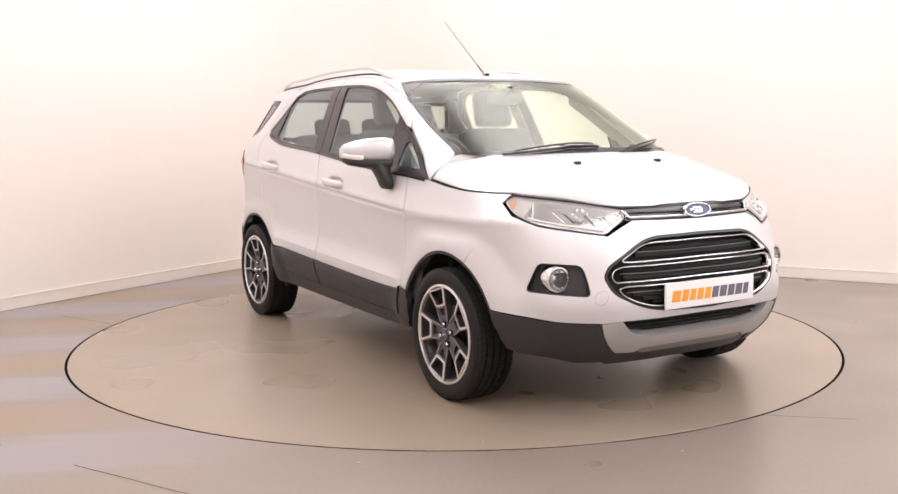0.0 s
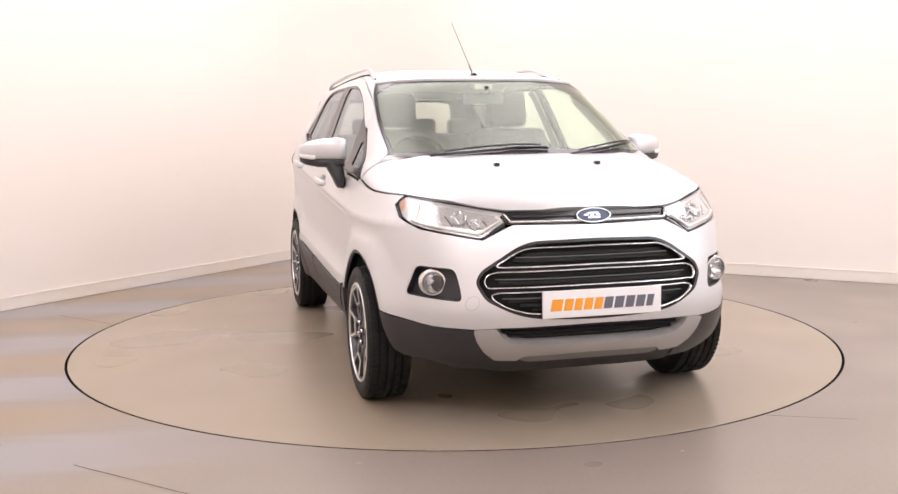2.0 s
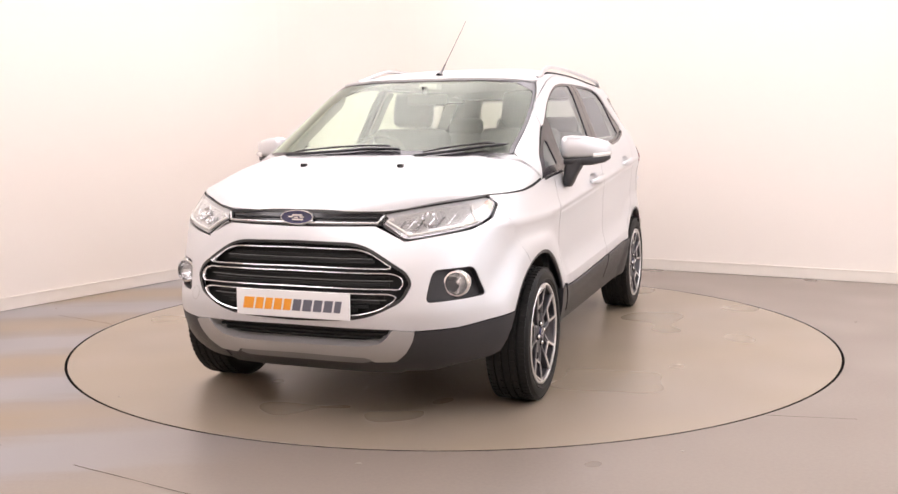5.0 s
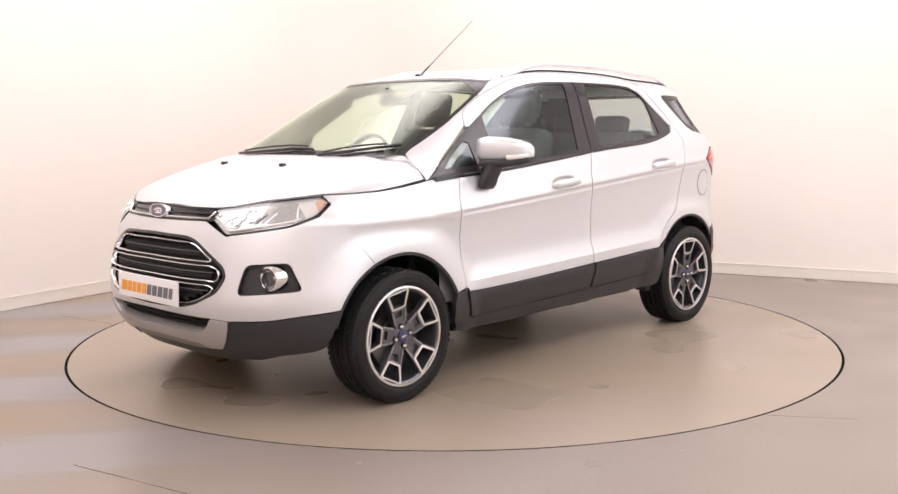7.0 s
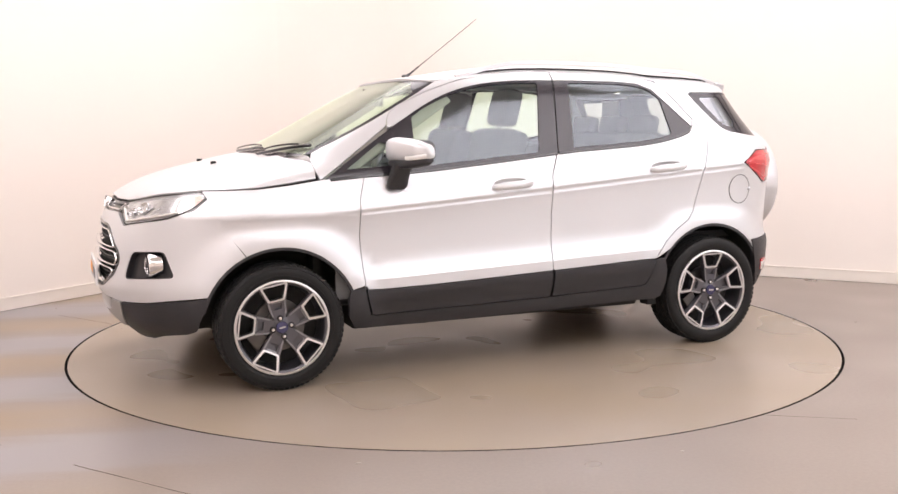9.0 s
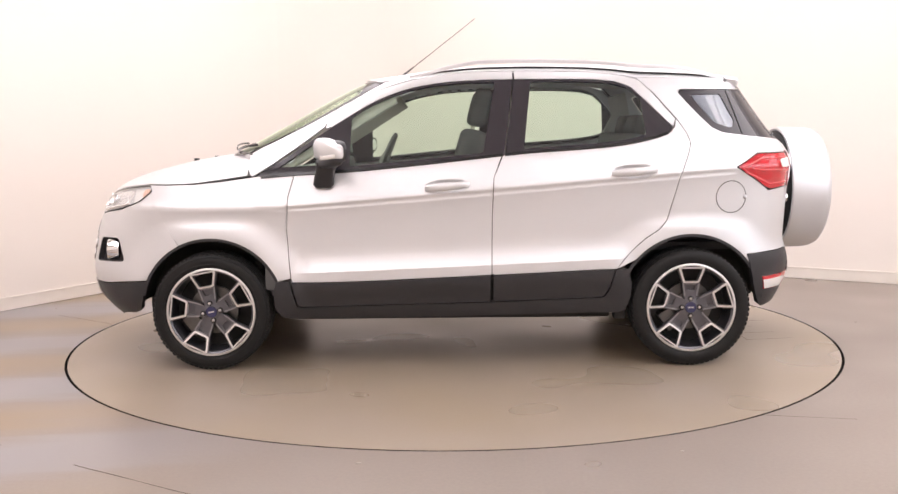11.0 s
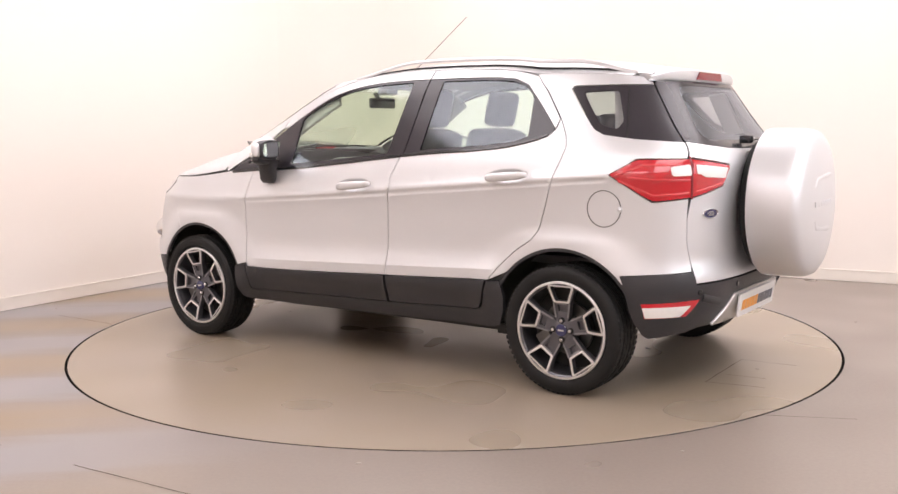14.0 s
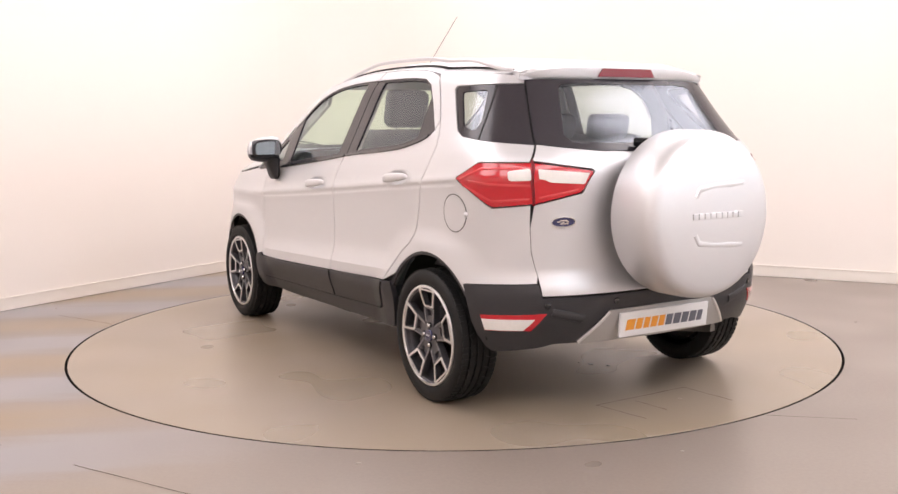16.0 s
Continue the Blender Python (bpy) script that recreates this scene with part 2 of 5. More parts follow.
def floor_material(m, bands):
    """Taupe floor paint with fine grit, scuffs and, off the turntable, broad blue-grey bands."""
    m.use_nodes = True
    nt = m.node_tree
    N, L = nt.nodes.new, nt.links.new
    b = nt.nodes["Principled BSDF"]
    co = N("ShaderNodeTexCoord")

    def noise_node(scale, detail=6, stretch=None, turn=0):
        n = N("ShaderNodeTexNoise")
        n.inputs["Scale"].default_value, n.inputs["Detail"].default_value = scale, detail
        mp = N("ShaderNodeMapping")
        mp.inputs["Scale"].default_value = stretch or (1, 1, 1)
        mp.inputs["Rotation"].default_value = (0, 0, turn)
        L(co.outputs["Object"], mp.inputs[0])
        L(mp.outputs[0], n.inputs["Vector"])
        return n.outputs[0]

    def ramp(src, lo, hi):
        r = N("ShaderNodeMapRange")
        r.inputs[1].default_value, r.inputs[2].default_value = lo, hi
        L(src, r.inputs[0])
        return r.outputs[0]

    def mixed(fac, c0, c1):
        x = N("ShaderNodeMix")
        x.data_type = "RGBA"
        L(fac, x.inputs[0])
        for k, c in ((6, c0), (7, c1)):
            if isinstance(c, tuple):
                x.inputs[k].default_value = (*c, 1)
            else:
                L(c, x.inputs[k])
        return x.outputs[2]
    col = mixed(ramp(noise_node(.8, 2), .15, .85), (.245, .203, .176) if bands else (.315, .262, .210), (.22, .184, .160) if bands else (.288, .238, .190))
    col = mixed(ramp(noise_node(60, 3), .3, .7), col, (.255, .214, .181) if bands else (.310, .260, .212))
    if not bands:
        col = mixed(ramp(noise_node(1.0, 3), .30, 1.0), col, (.315, .245, .150))
    if bands:
        along = N("ShaderNodeVectorMath")
        along.operation = "DOT_PRODUCT"
        along.inputs[1].default_value = (-.225 * 5.66, .974 * 5.66, 0)
        L(co.outputs["Object"], along.inputs[0])
        shift, wave, rough_, band = (N("ShaderNodeMath") for _ in range(4))
        shift.operation, wave.operation, rough_.operation, band.operation = "SUBTRACT", "COSINE", "ADD", "MULTIPLY"
        L(along.outputs["Value"], shift.inputs[0])
        shift.inputs[1].default_value = 2.04
        L(shift.outputs[0], wave.inputs[0])
        L(wave.outputs[0], rough_.inputs[0])
        L(ramp(noise_node(3.4, 10, (.35, 1.9, 1), radians(-13)), .25, .75), rough_.inputs[1])
        sep = N("ShaderNodeSeparateXYZ")
        L(co.outputs["Object"], sep.inputs[0])
        L(ramp(rough_.outputs[0], .45, 1.15), band.inputs[0])
        L(ramp(sep.outputs[0], -.6, -1.9), band.inputs[1])
        tan = N("ShaderNodeMath")
        tan.operation = "MULTIPLY"
        L(ramp(rough_.outputs[0], .5, -.5), tan.inputs[0])
        L(ramp(sep.outputs[0], -.9, -2.0), tan.inputs[1])
        col = mixed(tan.outputs[0], col, (.272, .208, .142))
        col = mixed(band.outputs[0], col, (.272, .256, .262))
    L(col, b.inputs["Base Color"])
    L(ramp(noise_node(1.3, 1), -.8 if bands else -.75, 3.2 if bands else 3.4), b.inputs["Roughness"])
    bp = N("ShaderNodeBump")
    bp.inputs["Strength"].default_value, bp.inputs["Distance"].default_value = .05, .002
    L(noise_node(140, 3), bp.inputs["Height"])
    L(bp.outputs[0], b.inputs["Normal"])
    return m


floor_material(FLOOR, True)
DISC = floor_material(bpy.data.materials.new("turntable_paint"), False)
# near-black: the shade inside the turntable gap is put into this colour
GROOVE = material("groove_dirt", (.014, .012, .011), .95, spec=.1)
R_DISC = 2.2695
CORNER, ALONG_L, ALONG_R = Vector((-1.175, 4.198)), Vector((-.525, -.851)), Vector((.882, -.470))
SPAN_L, SPAN_R, TALL, COVE = 9.6, 8.8, 3.7, .9


OPEN_FROM, OPEN_TO, SILL_Z, HEAD_Z = .7, 6.7, 1.3, 3.2       # the high window in the side wall


def side_wall(p, q):
    """The wall with the wide high window cut through it."""
    d = (q - p).normalized()
    m = Matrix(((d.x, -d.y, 0, p.x), (d.y, d.x, 0, p.y), (0, 0, 1, 0), (0, 0, 0, 1)))
    long = (q - p).length
    bm = bmesh.new()
    for x0, z0, x1, z1 in ((0, 0, OPEN_FROM, TALL), (OPEN_TO, 0, long, TALL), (OPEN_FROM, HEAD_Z, OPEN_TO, TALL), (OPEN_FROM, 0, OPEN_TO, SILL_Z)):
        box(bm, x0, 0, z0, x1, .2, z1, 0, m)
    return bm


def daylight(p, q):
    """Overcast daylight close outside the window."""
    d = (q - p).normalized()
    out = Vector((-d.y, d.x))
    bm = bmesh.new()
    a, b = p + d * (OPEN_FROM - .2) + out * .5, p + d * (OPEN_TO + .2) + out * .5
    bm.faces.new([bm.verts.new(c) for c in ((*a, 0), (*b, 0), (*b, TALL), (*a, TALL))])
    tagged(part("backdrop", bm, material("overcast_daylight", (.86, .93, 1), .9, emit=DAY)), "pale overcast daylight outside the high window", "daylight", kind="structure")


def room():
    far_l, far_r = CORNER + ALONG_L * SPAN_L, CORNER + ALONG_R * SPAN_R
    back = far_l + ALONG_R * SPAN_R
    # floor: a ring round the turntable out to a square
    bm = bmesh.new()
    n = 128
    ring = [Vector((math.cos(2 * math.pi * i / n), math.sin(2 * math.pi * i / n), 0)) for i in range(n)]
    loops = [[bm.verts.new(v * r) for v in ring] for r in (R_DISC + .009, R_DISC + .3, 4, 8, 20)]
    for p, q in zip(loops, loops[1:]):
        for i in range(n):
            bm.faces.new((p[i], q[i], q[(i + 1) % n], p[(i + 1) % n]))
    tagged(part("floor", bm, FLOOR), "worn taupe painted concrete floor with blue-grey bands at the left", "floor", kind="structure")
    bm = bmesh.new()
    lip = [[bm.verts.new(v * (R_DISC + .009) + Vector((0, 0, z))) for v in ring] for z in (-.0015, -.05)]
    for i in range(n):
        bm.faces.new((lip[0][(i + 1) % n], lip[1][(i + 1) % n], lip[1][i], lip[0][i]))
    bm.faces.new(lip[1])
    tagged(part("floor_pit", bm, GROOVE), "pit under the turntable edge, its shade painted near-black", "floor", kind="structure")
    # the two seen walls meet in a rounded cove
    a, b = CORNER + ALONG_L * COVE, CORNER + ALONG_R * COVE
    bend = [a.lerp(CORNER, t).lerp(CORNER.lerp(b, t), t) for t in [i / 16 for i in range(17)]]
    # wall_side and wall_behind are unseen, set near to bounce light onto the car
    names = (("wall_left", [far_l, a]), ("wall_cove", bend), ("wall_right", [b, far_r]), ("wall_side", [far_r, back]), ("wall_behind", [back, far_l]))
    for name, line in names:
        for kind, w0, w1, z0, z1, mt in ((name, 0, .2, 0, TALL, WALL), ("baseboard", -.014, -.001, 0.003, .088, SKIRT), ("baseboard", -.017, -.001, .088, .096, SKIRT)):
            bm = bmesh.new()
            rows = []
            for i, p in enumerate(line):
                d = (line[min(i + 1, len(line) - 1)] - line[max(i - 1, 0)]).normalized()
                out = Vector((-d.y, d.x))
                rows.append([bm.verts.new((*(p + out * w), z)) for w, z in ((w0, z0), (w0, z1), (w1, z1), (w1, z0))])
            for p, q in zip(rows, rows[1:]):
                for i in range(4):
                    bm.faces.new((p[i], p[(i + 1) % 4], q[(i + 1) % 4], q[i]))
            bm.faces.new(rows[0])
            bm.faces.new(rows[-1][::-1])
            bmesh.ops.recalc_face_normals(bm, faces=bm.faces[:])
            if kind == "wall_side":
                bm.free()
                bm = side_wall(*line)
            ob = part(kind, bm, mt)
            soften(ob, 30)
            tagged(ob, "smooth cream painted studio wall" if mt is WALL else "pale cream painted skirting board along the wall", "wall" if mt is WALL else "skirting", kind="structure")
    daylight(far_r, back)
    bm = bmesh.new()
    box(bm, -20, -20, TALL, 20, 20, TALL + .2)
    tagged(part("ceiling", bm, CEIL), "white painted studio ceiling", "ceiling", kind="structure")


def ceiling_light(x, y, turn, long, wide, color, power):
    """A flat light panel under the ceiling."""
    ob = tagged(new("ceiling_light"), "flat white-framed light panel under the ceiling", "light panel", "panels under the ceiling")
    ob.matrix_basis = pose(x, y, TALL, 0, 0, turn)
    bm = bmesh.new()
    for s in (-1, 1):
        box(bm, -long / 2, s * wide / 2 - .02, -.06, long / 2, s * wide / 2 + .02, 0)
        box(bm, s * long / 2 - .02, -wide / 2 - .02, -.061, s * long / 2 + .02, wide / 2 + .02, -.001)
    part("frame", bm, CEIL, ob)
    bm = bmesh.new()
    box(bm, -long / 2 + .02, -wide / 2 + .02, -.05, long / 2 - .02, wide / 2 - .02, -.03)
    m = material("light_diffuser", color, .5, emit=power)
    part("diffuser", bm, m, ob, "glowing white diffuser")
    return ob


room()
# four long softboxes hang under the ceiling, unseen, placed to brighten walls over bonnet
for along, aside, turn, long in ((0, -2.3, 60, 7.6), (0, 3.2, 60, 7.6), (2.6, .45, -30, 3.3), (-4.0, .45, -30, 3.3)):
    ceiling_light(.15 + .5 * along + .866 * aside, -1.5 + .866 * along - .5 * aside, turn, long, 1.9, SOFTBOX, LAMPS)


def turntable():
    ob = tagged(new("turntable"), "large round turntable painted taupe, level with the floor", "turntable")
    bm = bmesh.new()
    revolve(bm, [(.001, 0), (.6, 0), (1.4, 0), (R_DISC - .0075, 0), (R_DISC - .006, -.0012)], 160)
    bmesh.ops.rotate(bm, verts=bm.verts, matrix=Matrix.Rotation(radians(90), 3, "X"))
    bmesh.ops.recalc_face_normals(bm, faces=bm.faces[:])
    if sum(f.normal.z for f in bm.faces) < 0:
        bmesh.ops.reverse_faces(bm, faces=bm.faces[:])
    part("disc", bm, DISC, ob)
    bm = bmesh.new()
    revolve(bm, [(R_DISC - .0062, -.0012), (R_DISC - .005, -.003), (R_DISC - .005, -.045)], 160)
    bmesh.ops.rotate(bm, verts=bm.verts, matrix=Matrix.Rotation(radians(90), 3, "X"))
    bmesh.ops.recalc_face_normals(bm, faces=bm.faces[:])
    part("disc_edge", bm, GROOVE, ob, "edge of the disc, near-black for the shade in the gap")
    return ob


TABLE = turntable()


def strip_line(name, a, b, w, parent, mat, label, kind=""):
    """A thin dark joint on the ground from a to b."""
    a, b = Vector((*a, .0012)), Vector((*b, .0012))
    side = (b - a).cross(Vector((0, 0, 1))).normalized() * w / 2
    bm = bmesh.new()
    n = 12
    rows = []
    for i in range(n + 1):
        p = a.lerp(b, i / n) + side * random.uniform(-.5, .5)
        k = random.uniform(.3, .9)
        rows.append((bm.verts.new(p - side * k), bm.verts.new(p + side * k)))
    for p, q in zip(rows, rows[1:]):
        bm.faces.new((p[0], p[1], q[1], q[0]))
    bmesh.ops.recalc_face_normals(bm, faces=bm.faces[:])
    ob = part(name, bm, mat, parent)
    return tagged(ob, label, "floor joint", kind=kind) if kind else tagged(ob, label)


JOINT = material("joint_dirt", (.11, .088, .072), .9, grain=.3, grain_size=60)
CHIP = material("paint_chip", (.44, .40, .36), .6, grain=.1)
for a, b in (((-3.3, -1.28), (-1.86, -2.155)), ((-1.47, -2.40), (-.55, -2.95)), ((1.38, -1.83), (1.75, -1.90)), ((-2.28, .36), (-2.75, .68))):
    strip_line("floor_joint", a, b, .008, None, JOINT, "thin dirty joint in the floor paint", "structure")
for a, b in (((-1.75, .30), (-1.74, -.26)), ((-1.75, .30), (-2.03, .25)), ((-1.74, -.26), (-2.03, -.28)), ((-1.79, .10), (-1.98, .08))):
    strip_line("hatch_joint", a, b, .008, TABLE, JOINT, "thin joint round a hatch in the turntable")


def chip(x, y, r, parent):
    bm = bmesh.new()
    top = [bm.verts.new((x + r * random.uniform(.5, 1.2) * math.cos(t) * 1.5, y + r * random.uniform(.4, 1) * math.sin(t), .003)) for t in [2 * math.pi * i / 7 for i in range(7)]]
    f = bm.faces.new(top)
    low = bmesh.ops.extrude_face_region(bm, geom=[f])["geom"]
    for v in low:
        if isinstance(v, bmesh.types.BMVert):
            v.co.z -= .0025
    bmesh.ops.recalc_face_normals(bm, faces=bm.faces[:])
    return part("paint_chip", bm, CHIP, parent)


for x, y, r in ((-1.06, -.147, .010), (-1.12, -.18, .018), (-1.20, -.235, .014), (1.378, .045, .016), (1.909, -1.018, .008), (-1.88, -.10, .016)):
    chip(x, y, r * .7, TABLE)
for x, y, r in ((-.37, -2.41, .008), (-2.88, .95, .008), (.9, -2.3, .006), (1.9, -2.0, .006), (2.6, .2, .006)):
    tagged(chip(x, y, r, None), "small pale paint chip on the floor", "paint chip", "chips on the floor")


# ---- the car's shape ----
def curve(*pts):
    """A smooth monotone curve through (v, w) pairs."""
    p = np.array(sorted(pts), float)
    xs, ys = p[:, 0], p[:, 1]
    d = np.diff(ys) / np.diff(xs)
    m = np.concatenate([[d[0]], np.where(d[1:] * d[:-1] > 0, 2 * d[1:] * d[:-1] / (d[1:] + d[:-1] + 1e-12), 0), [d[-1]]])

    def f(v):
        v = np.asarray(v, float)
        i = np.clip(np.searchsorted(xs, v) - 1, 0, len(xs) - 2)
        h = xs[i + 1] - xs[i]
        t = (v - xs[i]) / h
        c = np.clip(t, 0, 1)
        r = ((1 + 2 * c) * (1 - c) ** 2 * ys[i] + c * (1 - c) ** 2 * h * m[i] + c * c * (3 - 2 * c) * ys[i + 1] + c * c * (c - 1) * h * m[i + 1])
        return r + np.where(t < 0, t * h * m[0], 0) + np.where(t > 1, (t - 1) * h * m[-1], 0)
    return f


def smooth(v, a, b):
    t = np.clip((np.asarray(v, float) - a) / (b - a), 0, 1)      # also for a > b
    return t * t * (3 - 2 * t)


# half width by height, at the middle of the car
width_at = curve((.16, .74), (.24, .80), (.32, .835), (.42, .852), (.50, .855), (.56, .854), (.64, .850), (.70, .848), (.80, .849), (.90, .8545),
                 (.946, .8605), (.957, .860), (.975, .8535), (1.0, .8455), (1.08, .822), (1.15, .795), (1.22, .765), (1.30, .732), (1.40, .690), (1.48, .655), (1.53, .622), (1.58, .57))
rise_at = curve((.3, .0), (.48, .032), (.7, .05), (.95, .079), (1.15, .07), (1.4, .02), (1.6, 0))
front_x = curve((.18, 1.84), (.24, 1.92), (.30, 1.985), (.36, 2.03), (.44, 2.06), (.52, 2.072), (.60, 2.068), (.70, 2.055), (.80, 2.03), (.88, 2.0), (.94, 1.965), (1.0, 1.9))
front_m = curve((.3, 3.0), (.5, 3.0), (.63, 2.75), (.82, 2.4), (.975, 1.88), (1.05, 1.8))
front_0 = curve((.2, 1.0), (1.2, 1.0))
rear_x = curve((.22, -1.78), (.33, -1.86), (.46, -1.915), (.56, -1.925), (.66, -1.90), (.75, -1.905), (.9, -1.915), (1.08, -1.93), (1.15, -1.905), (1.22, -1.835), (1.34, -1.75), (1.48, -1.66), (1.58, -1.585))
glass_x = curve((1.0, 1.48), (1.10, 1.30), (1.18, 1.14), (1.28, .95), (1.40, .735), (1.50, .55), (1.55, .44), (1.6, .30))
FN, RN, RM = 3.6, 5.0, 3.7
LF, LM, LR = 1.55, 2.0, 1.55        # lengths of the front, middle and rear stretch of the outline


def table(n, m, long, wide):
    f = np.linspace(0, 1, 900) ** (n / 2) * math.pi / 2
    x, y = long * np.sin(f) ** (2 / n), wide * np.cos(f) ** (2 / m)
    s = np.concatenate([[0], np.cumsum(np.hypot(np.diff(x), np.diff(y)))])
    return f, s / s[-1]


TF, TR, TG = table(FN, 2.2, 1.1, .86), table(RN, RM, .93, .85), table(6.0, 5.5, 1.2, .75)


def half_width(x, z):
    zz = z + rise_at(z) * (np.clip(x, -1.6, .6) + .24 + (np.clip(x, .6, .9) - .6) * (1 - smooth(z, 1.0, 1.1)))
    y = width_at(zz) - .0045 * np.exp(-((zz - .936) / .011) ** 2) * smooth(x, 1.0, .75) * smooth(x, -1.55, -1.45)    # undercut below the crease
    ledge = np.clip((.655 - zz) / .101, 0, 1) ** 1.7
    y = y + .023 * ledge * smooth(zz, .36, .48) * smooth(x, .86, .70) * smooth(x, -.99, -.86)       # sharp ledge along the foot of the doors
    for cx in (1.26, -1.28):      # flared wheel arches
        y = y + (.030 if cx > 0 else .018) * (1 - smooth(np.hypot(x - cx, z - .318), .40, .56)) * (1 - smooth(z, .74, .82))
    return y


class Skin:
    """The car's skin, by the distance a along its outline (0 at the nose's middle, LF + LM + LR at the tail's) and the height z."""

    def __init__(self, nose, start, power, m, tab):
        self.nose, self.start, self.n, self.m, self.tab = nose, start, power, m, tab

    def __call__(self, a, z):
        a, z = np.broadcast_arrays(np.asarray(a, float), np.asarray(z, float))
        side = np.where(a < 0, -1.0, 1.0)
        a = np.abs(a)
        x0, xf, xr = self.start(z), self.nose(z), rear_x(z)
        ff = np.interp(1 - np.clip(a / LF, 0, 1), self.tab[1], self.tab[0])
        fr = np.interp(np.clip((a - LF - LM) / LR, 0, 1), TR[1], TR[0])
        mid = x0 - (np.clip(a - LF, 0, LM)) / LM * (x0 + 1)
        x = np.where(a < LF, x0 + (xf - x0) * np.sin(ff) ** (2 / self.n), np.where(a > LF + LM, -1 + (xr + 1) * np.sin(fr) ** (2 / RN), mid))
        v = np.where(a < LF, np.abs(np.cos(ff)) ** (2 / self.m(z)), np.where(a > LF + LM, np.abs(np.cos(fr)) ** (2 / RM), 1.0))
        return np.stack([x, side * v * half_width(x, z), z], -1)

    def by_x(self, x, z):
        """a at the place x on the side."""
        x0 = float(self.start(z))
        if x > x0:
            f = math.asin(min(1, (x - x0) / (float(self.nose(z)) - x0)) ** (self.n / 2))
            return LF * (1 - np.interp(f, self.tab[0], self.tab[1]))
        if x > -1:
            return LF + LM * (x0 - x) / (x0 + 1)
        f = math.asin(min(1, (x + 1) / (float(rear_x(z)) + 1)) ** (RN / 2))
        return LF + LM + LR * np.interp(f, TR[0], TR[1])

    def by_y(self, y, z, back=False):
        """a at the place y on the nose or the tail."""
        s = -1 if y < 0 else 1
        v = min(1, abs(y) / float(half_width(-1.6 if back else 1.2, z)))
        if back:
            f = math.acos(v ** (RM / 2))
            return s * (LF + LM + LR * np.interp(f, TR[0], TR[1]))
        f = math.acos(v ** (float(self.m(z)) / 2))
        return s * LF * (1 - np.interp(f, self.tab[0], self.tab[1]))

    def y_at(self, x, z):
        x, z = np.broadcast_arrays(np.asarray(x, float), np.asarray(z, float))
        x0 = self.start(z)
        uf = np.clip((x - x0) / (self.nose(z) - x0), 0, 1)
        ur = np.clip((x + 1) / (rear_x(z) + 1), 0, 1)
        return half_width(x, z) * np.where(x > x0, (1 - uf ** self.n) ** (1 / self.m(z)), (1 - ur ** RN) ** (1 / RM))


lower = Skin(front_x, front_0, FN, front_m, TF)
upper = Skin(glass_x, lambda z: np.zeros_like(np.asarray(z, float)) - .2, 6.0, curve((1.05, 5.6), (1.25, 5.7), (1.40, 5.3), (1.53, 3.7)), TG)


def flank(x, z):
    """The side of the car over (x, z)."""
    x, z = np.broadcast_arrays(np.asarray(x, float), np.asarray(z, float))
    k = smooth(z, 1.03, 1.14)
    y = lower.y_at(x, z) * (1 - k) + upper.y_at(x, z) * k
    return np.stack([x, y, z], -1)
# ---- the car ----
CAR = tagged(new("car"), "silver compact SUV with black lower cladding parked on the turntable", "car")
END = LF + LM + LR
fy, sx = lower.by_y, lower.by_x


def F(*pts):
    """Points (y, z) on the nose as points of the skin."""
    return [(fy(y, z), z) for y, z in pts]


def S(*pts):
    """Points (x, z) on the side as points of the skin."""
    return [(sx(x, z), z) for x, z in pts]


def T(*pts):
    """Points (y, z) on the tail as points of the skin."""
    return [(fy(y, z, True), z) for y, z in pts]


def both(half):
    """A closed outline over the middle of the nose from its left half, which starts and ends at the middle."""
    return half + [(-a, z) for a, z in half[::-1] if abs(a) > 1e-6]


def tail_both(half):
    return half + [(2 * END - a, z) for a, z in half[::-1] if abs(a - END) > 1e-6]


def tail_skin(a, z):
    """The lower skin, going on past the middle of the tail to the right side."""
    a = np.asarray(a, float)
    p = lower(np.where(a > END, 2 * END - a, a), z)
    return p * np.stack([np.ones_like(p[..., 0]), np.where(a > END, -1.0, 1.0), np.ones_like(p[..., 0])], -1)


def arch(cx, z0, z1, r=.39, n=14, cz=.318):
    """Points on a wheel arch, from its front foot at height z0 over the top to its rear foot at height z1."""
    a0, a1 = math.asin((z0 - cz) / r), math.pi - math.asin((z1 - cz) / r)
    return [(cx + r * math.cos(a0 + (a1 - a0) * i / n), cz + r * math.sin(a0 + (a1 - a0) * i / n)) for i in range(n + 1)]


def pair(name, outline, skin, mat, holes=(), parent=None, **kw):
    """A panel on the left and its mirror image on the right."""
    return [patch(name, outline, skin, mat, parent[i] if parent else CAR, holes, mirror=bool(i), **kw) for i in (0, 1)]


belt = curve((1.03, 1.02), (.81, 1.037), (.553, 1.05), (.1, 1.09), (-.206, 1.121), (-.402, 1.14), (-.886, 1.175), (-1.1, 1.215), (-1.165, 1.237), (-1.3, 1.26))
door_top = curve((.66, 1.27), (.635, 1.345), (.507, 1.423), (.346, 1.487), (.189, 1.532), (.003, 1.562), (-.209, 1.577), (-.358, 1.577), (-.7, 1.57), (-.893, 1.553), (-1.021, 1.525))
clad_top = curve((.95, .484), (.79, .47), (-.23, .502), (-.88, .530))

